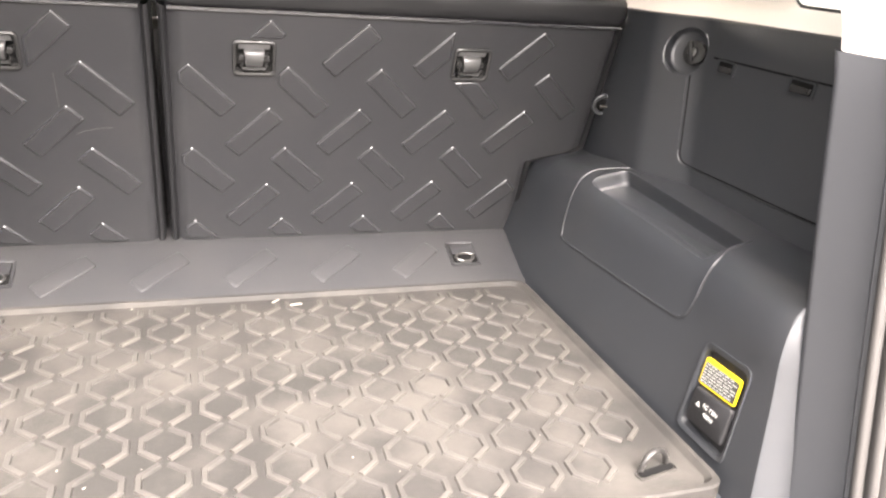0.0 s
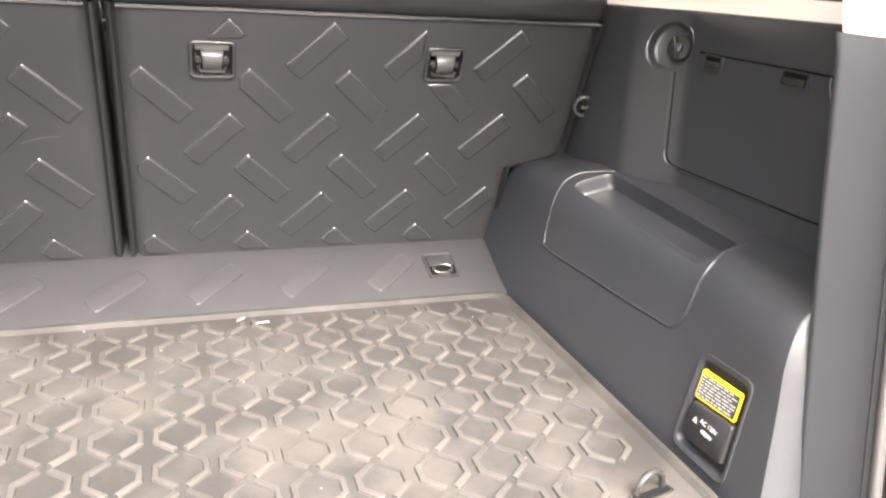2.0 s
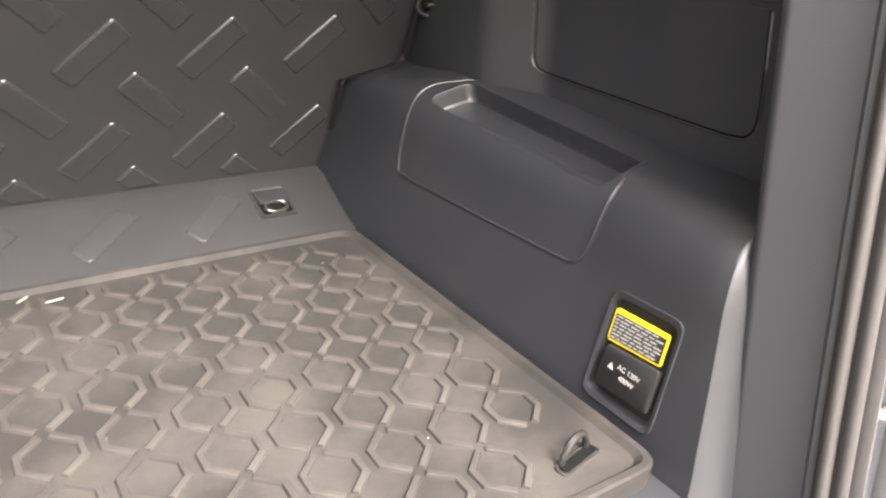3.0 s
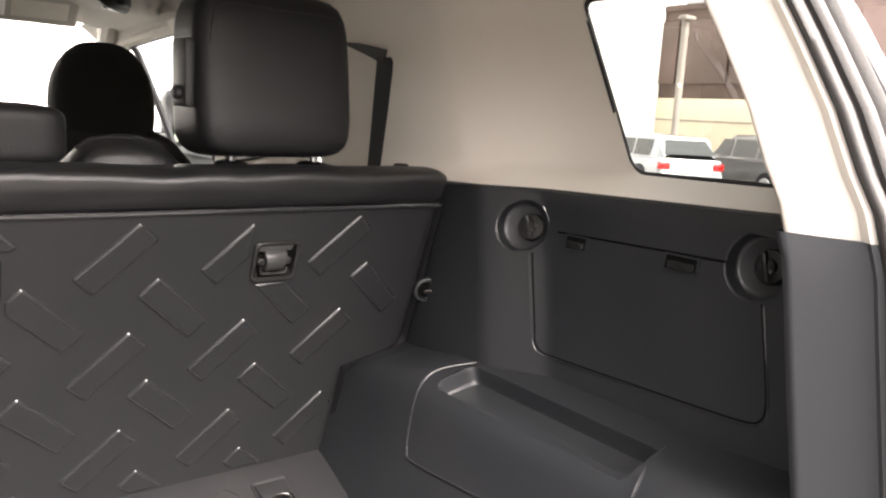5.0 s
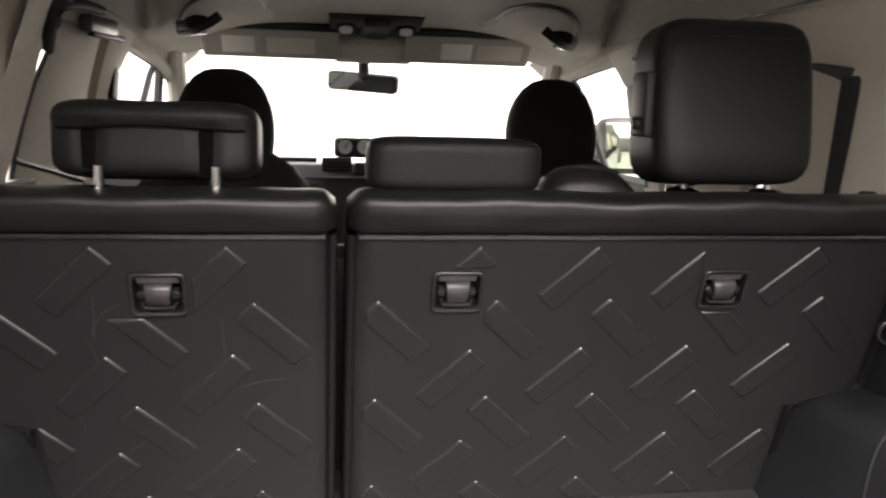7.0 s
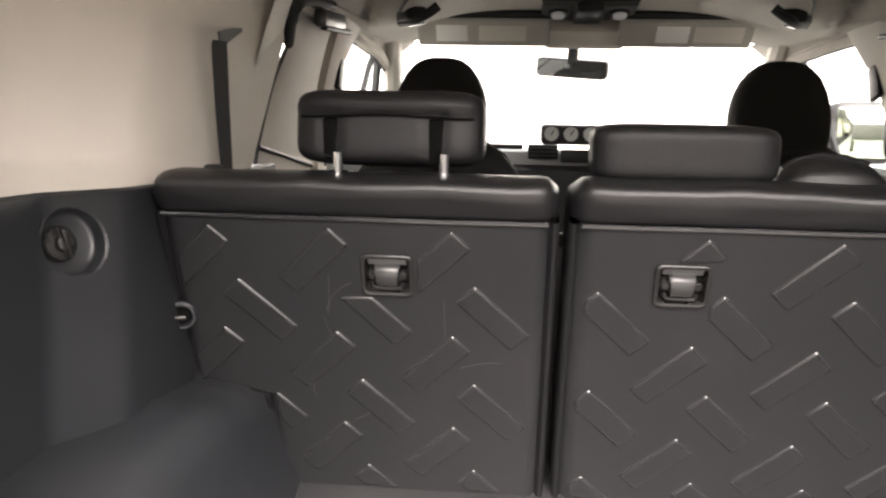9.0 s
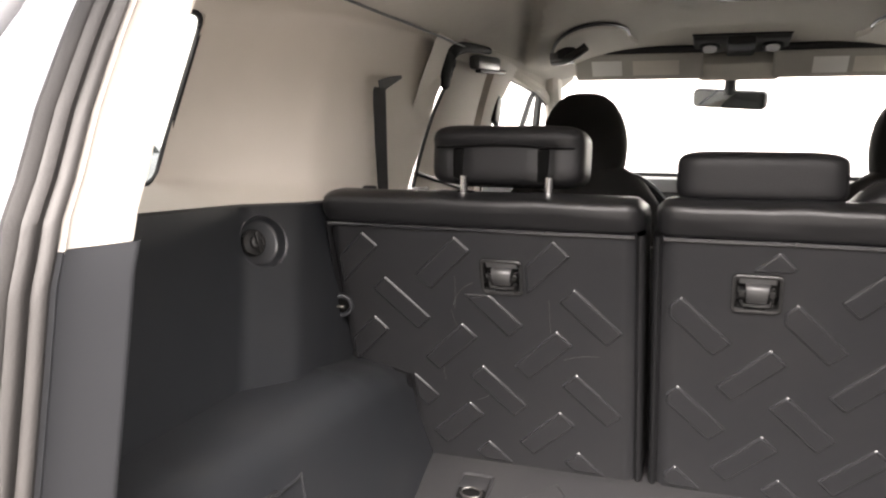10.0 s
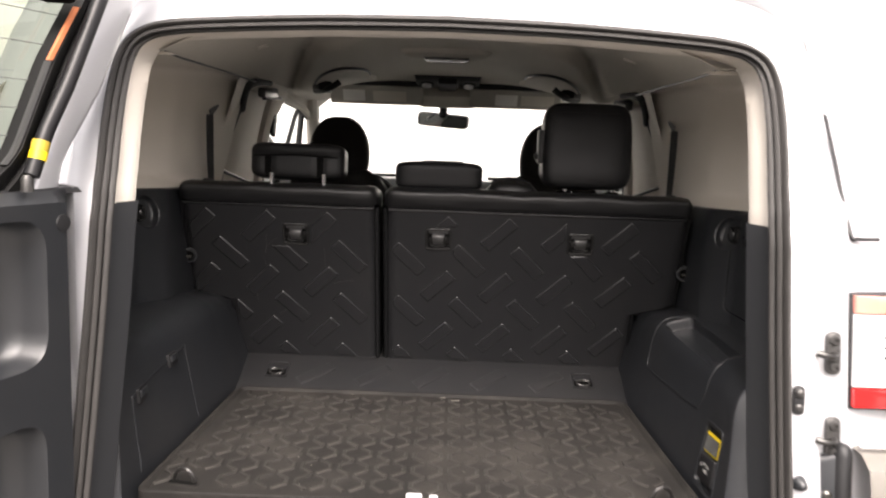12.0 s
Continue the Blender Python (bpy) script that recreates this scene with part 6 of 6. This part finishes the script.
# ---- outside ----
def side_mirror(s):
    t = thing("side_mirror", (s * 0.95, 2.62, 0.40), "black door mirror reflecting the sky", "mirror", "door mirrors")
    part("shell", pillow((s * 0.965, 2.68, 0.550), (0.25, 0.10, 0.21), None, 5, 12), PLASTIC_DARK, t, "", 1.2)
    part("arm", box((s * 0.84, 2.67, 0.47), (0.12, 0.06, 0.06), 0.015), PLASTIC_DARK, t)
    part("mirror_glass", box((s * 0.965, 2.622, 0.550), (0.205, 0.006, 0.165), 0.002, rz(s * -6)), GREENMIRROR, t)


side_mirror(1)
side_mirror(-1)


def parked_car(name, at, turn, paint, label, size=(1.75, 4.3, 1.45)):
    w, l, h = size
    t = thing(name, at, label, "car", "parked cars")
    m = Matrix.Translation(at) @ Matrix.Rotation(radians(turn), 4, "Z")
    def ring(y, x, z0, z1):
        pts = [(-x, z0), (-x * 1.0, (z0 + z1) / 2), (-x * 0.94, z1 - 0.02), (-x * 0.88, z1), (x * 0.88, z1), (x * 0.94, z1 - 0.02), (x, (z0 + z1) / 2), (x, z0)]
        return [m @ Vector((a, y, b)) for a, b in pts]
    belt = h * 0.62
    body = loft([ring(y * l / 2, k * w / 2, z0, z1) for y, k, z0, z1 in ((-1, 0.86, 0.3, belt * 0.9), (-0.97, 0.95, 0.22, belt), (-0.6, 1, 0.2, belt), (0, 1, 0.2, belt), (0.45, 1, 0.2, belt * 0.98), (0.9, 0.97, 0.22, belt * 0.84), (1, 0.84, 0.3, belt * 0.7))], True, True)
    part("body", body, paint, t)
    roof = loft([[m @ Vector((a * k, y * l / 2, z)) for a, z in ((-w / 2 * 0.9, belt - 0.02), (-w / 2 * 0.78, hh - 0.05), (-w / 2 * 0.66, hh), (w / 2 * 0.66, hh), (w / 2 * 0.78, hh - 0.05), (w / 2 * 0.9, belt - 0.02))]
                 for y, k, hh in ((-0.95, 0.93, belt + 0.08), (-0.80, 0.97, h * 0.97), (-0.4, 1, h), (0.05, 1, h * 0.99), (0.45, 0.97, belt + 0.06))], False, False)
    part("roof", roof, paint, t)
    for sx in (-1, 1):
        for y0, y1 in ((-0.74, -0.42), (-0.38, -0.02), (0.02, 0.30)):
            part("side_window", loft([[m @ Vector((sx * (w / 2 * 0.9 * 0.985 + 0.012), y0 * l / 2, belt + 0.04)), m @ Vector((sx * (w / 2 * 0.9 * 0.985 + 0.012), y1 * l / 2, belt + 0.04))],
                                      [m @ Vector((sx * (w / 2 * 0.79 + 0.016), y0 * l / 2, h - 0.12)), m @ Vector((sx * (w / 2 * 0.79 + 0.016), (y1 - (0.12 if y1 > 0.2 else 0)) * l / 2, h - 0.12))]]), CARGLASS, t)
        part("rear_lamp", box(m @ Vector((sx * w / 2 * 0.78, -l / 2 * 0.985, belt * 0.82)), (0.28, 0.1, 0.16), 0.03, rz(turn)), RED, t)
        for wy in (-0.62, 0.64):
            wh = part("wheel", lathe([(0.0, -0.1), (0.31, -0.1), (0.33, -0.05), (0.33, 0.09), (0.3, 0.11), (0.2, 0.1), (0.0, 0.09)], m @ Vector((sx * w / 2 * 0.9, wy * l / 2, 0.33)), m.to_3x3() @ Vector((sx, 0, 0)), 20), PLASTIC_DARK, t)
            part("rim", lathe([(0.2, 0.0), (0.19, 0.02), (0.0, 0.025)], m @ Vector((sx * (w / 2 * 0.9 + 0.1), wy * l / 2, 0.33)), m.to_3x3() @ Vector((sx, 0, 0)), 16), DASHSILVER, wh)
    part("rear_window", loft([[m @ Vector((-w * 0.36, -l / 2 * 0.962, belt + 0.1)), m @ Vector((w * 0.36, -l / 2 * 0.962, belt + 0.1))], [m @ Vector((-w * 0.30, -l / 2 * 0.83, h * 0.92)), m @ Vector((w * 0.30, -l / 2 * 0.83, h * 0.92))]]), CARGLASS, t)
    part("bumper", box(m @ Vector((0, -l / 2 * 0.99, 0.42)), (w * 0.9, 0.14, 0.26), 0.05, rz(turn)), paint, t)


parked_car("parked_car", (15.2, 11.6, GROUND), -22, PALEPAINT, "pale silver hatchback parked outside", (1.7, 4.0, 1.32))
parked_car("parked_car", (16.9, 9.6, GROUND), -22, GREYPAINT, "grey estate car parked outside", (1.8, 4.4, 1.42))
parked_car("parked_car", (18.4, 7.6, GROUND), -22, REDPAINT, "red car parked outside", (1.75, 4.2, 1.36))
parked_car("parked_car", (-13.5, 15.0, GROUND), -30, PALEPAINT, "pale car parked beyond the other window", (1.75, 4.3, 1.5))

BACKDROP_WHITE = material("plain_backdrop_white", (0.8, 0.79, 0.77), 0.9, var=0.03, scale=0.5)
# dark brown glass with the trees it reflects worked into its colour
BROWNGLASS = material("brown_reflection_glass", (0.10, 0.066, 0.055), 0.5, var=0.6, scale=0.5)
# added backdrop, no real building: keeps the view past the windscreen white
wh = thing("white_backdrop", (0, 27, GROUND), "plain white backdrop added ahead of the car", "building")
part("wall", box((0, 27, GROUND + 4.5), (70, 4, 9.0), 0.05), BACKDROP_WHITE, wh)
part("backdrop_edge", box((0, 25.1, GROUND + 9.0), (70.2, 0.4, 0.3), 0.05), BACKDROP_WHITE, wh)
# added out of view: holds low sky light back from the cabin
block_sheet = grid(steps(-16, 16, 1.0), steps(GROUND, GROUND + 3.0, 0.6), lambda x, z: Vector((x, -9.5, z)))
tagged(part("wall_light_block", block_sheet, CONCRETE), "plain unseen wall added behind the car to cut low light", "wall", kind="structure")
# building beyond the parked cars, set square to the view
bd = thing("shop_building", (36, 20, GROUND), "low cream building with a dark brown upper storey", "building")
bm_ = Matrix.Translation((33, 16, GROUND)) @ Matrix.Rotation(radians(-2), 4, "Z")
def bld(u, v, z):
    return bm_ @ Vector((v, u, z))
def wall_block(name, u0, u1, z0, z1, v0, v1, m):
    part(name, box(bld((u0 + u1) / 2, (v0 + v1) / 2, (z0 + z1) / 2), (abs(v1 - v0), abs(u1 - u0), z1 - z0), 0.02, rz(-2)), m, bd)
wall_block("lower_wall", -14, 11.1, 0.0, 3.0, 0, 12, CREAMWALL)
wall_block("upper_wall", -14, 11.1, 3.0, 7.2, 0.05, 12, BROWNWALL)
wall_block("string_course", -14, 11.15, 1.9, 1.98, -0.03, 0.1, POLE)
wall_block("parapet", -14.1, 11.2, 7.2, 7.5, -0.05, 12, BROWNWALL)
for k in range(7):
    part("upper_window", box(bld(9.4 - 2.9 * k, -0.02, 5.2), (0.12, 2.7, 3.0), 0.02, rz(-2)), BROWNGLASS, bd)
lp = thing("lamp_post", (20.5, 14.6, GROUND), "tall grey lamp post in the car park", "lamp post")
part("shaft", tube([(20.5, 14.6, GROUND), (20.5, 14.6, 2.0), (20.5, 14.6, 3.9)], 0.11, 12), POLE, lp)
part("lantern", box((20.4, 14.5, 3.95), (0.5, 0.3, 0.12), 0.04), POLE, lp)


# ---- scuffs on the narrow seat back ----
SCUFF = material("pale_scuff", (0.05, 0.048, 0.047), 0.5, var=0.2, scale=60)
back_panels = [o for o in SEAT_L.children if o.name.startswith("back_panel")]
rng = random.Random(21)
for k in range(7):
    x, z, a = rng.uniform(-0.47, -0.24), rng.uniform(0.12, 0.36), rng.uniform(0.3, 2.8)
    pts, turn = [], rng.uniform(-0.35, 0.35)
    for j in range(5):
        pts.append(back_place(x, z, 0.0002))
        x, z, a = x + 0.014 * math.cos(a), z + 0.014 * math.sin(a), a + turn
        x = max(-0.56, min(-0.17, x))
    part("scuff", tube(pts, rng.uniform(0.0002, 0.0004), 4), SCUFF, back_panels[0] if back_panels else SEAT_L, "pale curved scratch")

# ---- white blocks on the mat's rear lip ----
wc = thing("white_blocks", (0.0, 0.19, 0.010), "two small white blocks on the rear lip of the mat", "clip")
part("wide_half", box((-0.014, 0.182, 0.0125), (0.030, 0.014, 0.009), 0.004), CLEAR, wc)
part("narrow_half", box((0.021, 0.182, 0.0115), (0.016, 0.012, 0.008), 0.0035), CLEAR, wc)

# ---- crumbs on the mat ----
rng = random.Random(11)
CR = bmesh.new()
for k in range(24):
    x, y = rng.uniform(-0.45, 0.45), rng.uniform(0.22, 0.77)
    s_ = rng.uniform(0.0006, 0.0014)
    box((x, y, 0.0012 + s_ / 2), (s_ * rng.uniform(1, 3), s_, s_), 0.0, rz(rng.uniform(0, 180)), bm=CR)
for x, y, l, a in ((0.062, 0.748, 0.022, 8), (0.03, 0.765, 0.016, 40), (-0.235, 0.785, 0.012, 10)):
    box((x, y, 0.003), (l, 0.0025, 0.0015), 0.0, rz(a), bm=CR)
tagged(part("crumbs", CR, DUST), "pale crumbs and straw bits on the rubber mat", "crumbs", kind="stuff")

# ---- mat ridges ----
def ridge_mesh(sign, half=False):
    """One bent ridge of the hexagon pattern, 62 mm long, 3 mm high; half: cut short by the lip."""
    pts = [Vector((sign * -0.0055, 0.0315)), Vector((sign * -0.0275, 0.0120)), Vector((sign * -0.0275, -0.0110)), Vector((sign * -0.0055, -0.0315))]
    if half:
        pts = [Vector((sign * -0.0275, 0.007))] + pts[2:]
    w = 0.0043
    bm = bmesh.new()
    rows = []
    last = len(pts) - 1
    for i, p in enumerate(pts):
        a = (p - pts[i - 1]).normalized() if i else (pts[1] - p).normalized()
        b = (pts[i + 1] - p).normalized() if i < last else a
        t = (a + b).normalized()
        n = Vector((-t.y, t.x)) / max(0.6, t.dot(a))
        rows.append([Vector((*(p + n * w), -0.0005)), Vector((*(p + n * (w - 0.0009)), 0.0033)), Vector((*(p + n * (w - 0.0019)), 0.0039)),
                     Vector((*(p - n * (w - 0.0019)), 0.0039)), Vector((*(p - n * (w - 0.0009)), 0.0033)), Vector((*(p - n * w), -0.0005))])
    loft(rows, False, False, bm)
    bm.verts.ensure_lookup_table()
    bm.faces.new(bm.verts[0:6])
    bm.faces.new(bm.verts[-6:][::-1])
    return finish(bm, "ridge", RIDGE, 0.5)


RIDGES = {(s, h): ridge_mesh(s, h) for s in (1, -1) for h in (False, True)}
for i in range(-8, 8):
    for j in range(-5, 6):
        cx, cy = 0.0042 + 0.0727 * i, 0.4640 + 0.0722 * j
        edge = lerp(cy, [(0.17, 0.490), (0.8, 0.470)])
        for s in (1, -1):
            tip = cx - s * 0.0275
            if abs(tip) > edge - 0.004 or not (0.232 < cy < 0.775):
                continue
            if abs(abs(cx) - 0.447) < 0.045 and abs(cy - 0.222) < 0.04:
                continue
            o = new("ridge", RIDGES[s, cy > 0.74])
            o.location = Vector((cx, cy, 0.0)) - BASE[mat.name]
            o.parent = mat
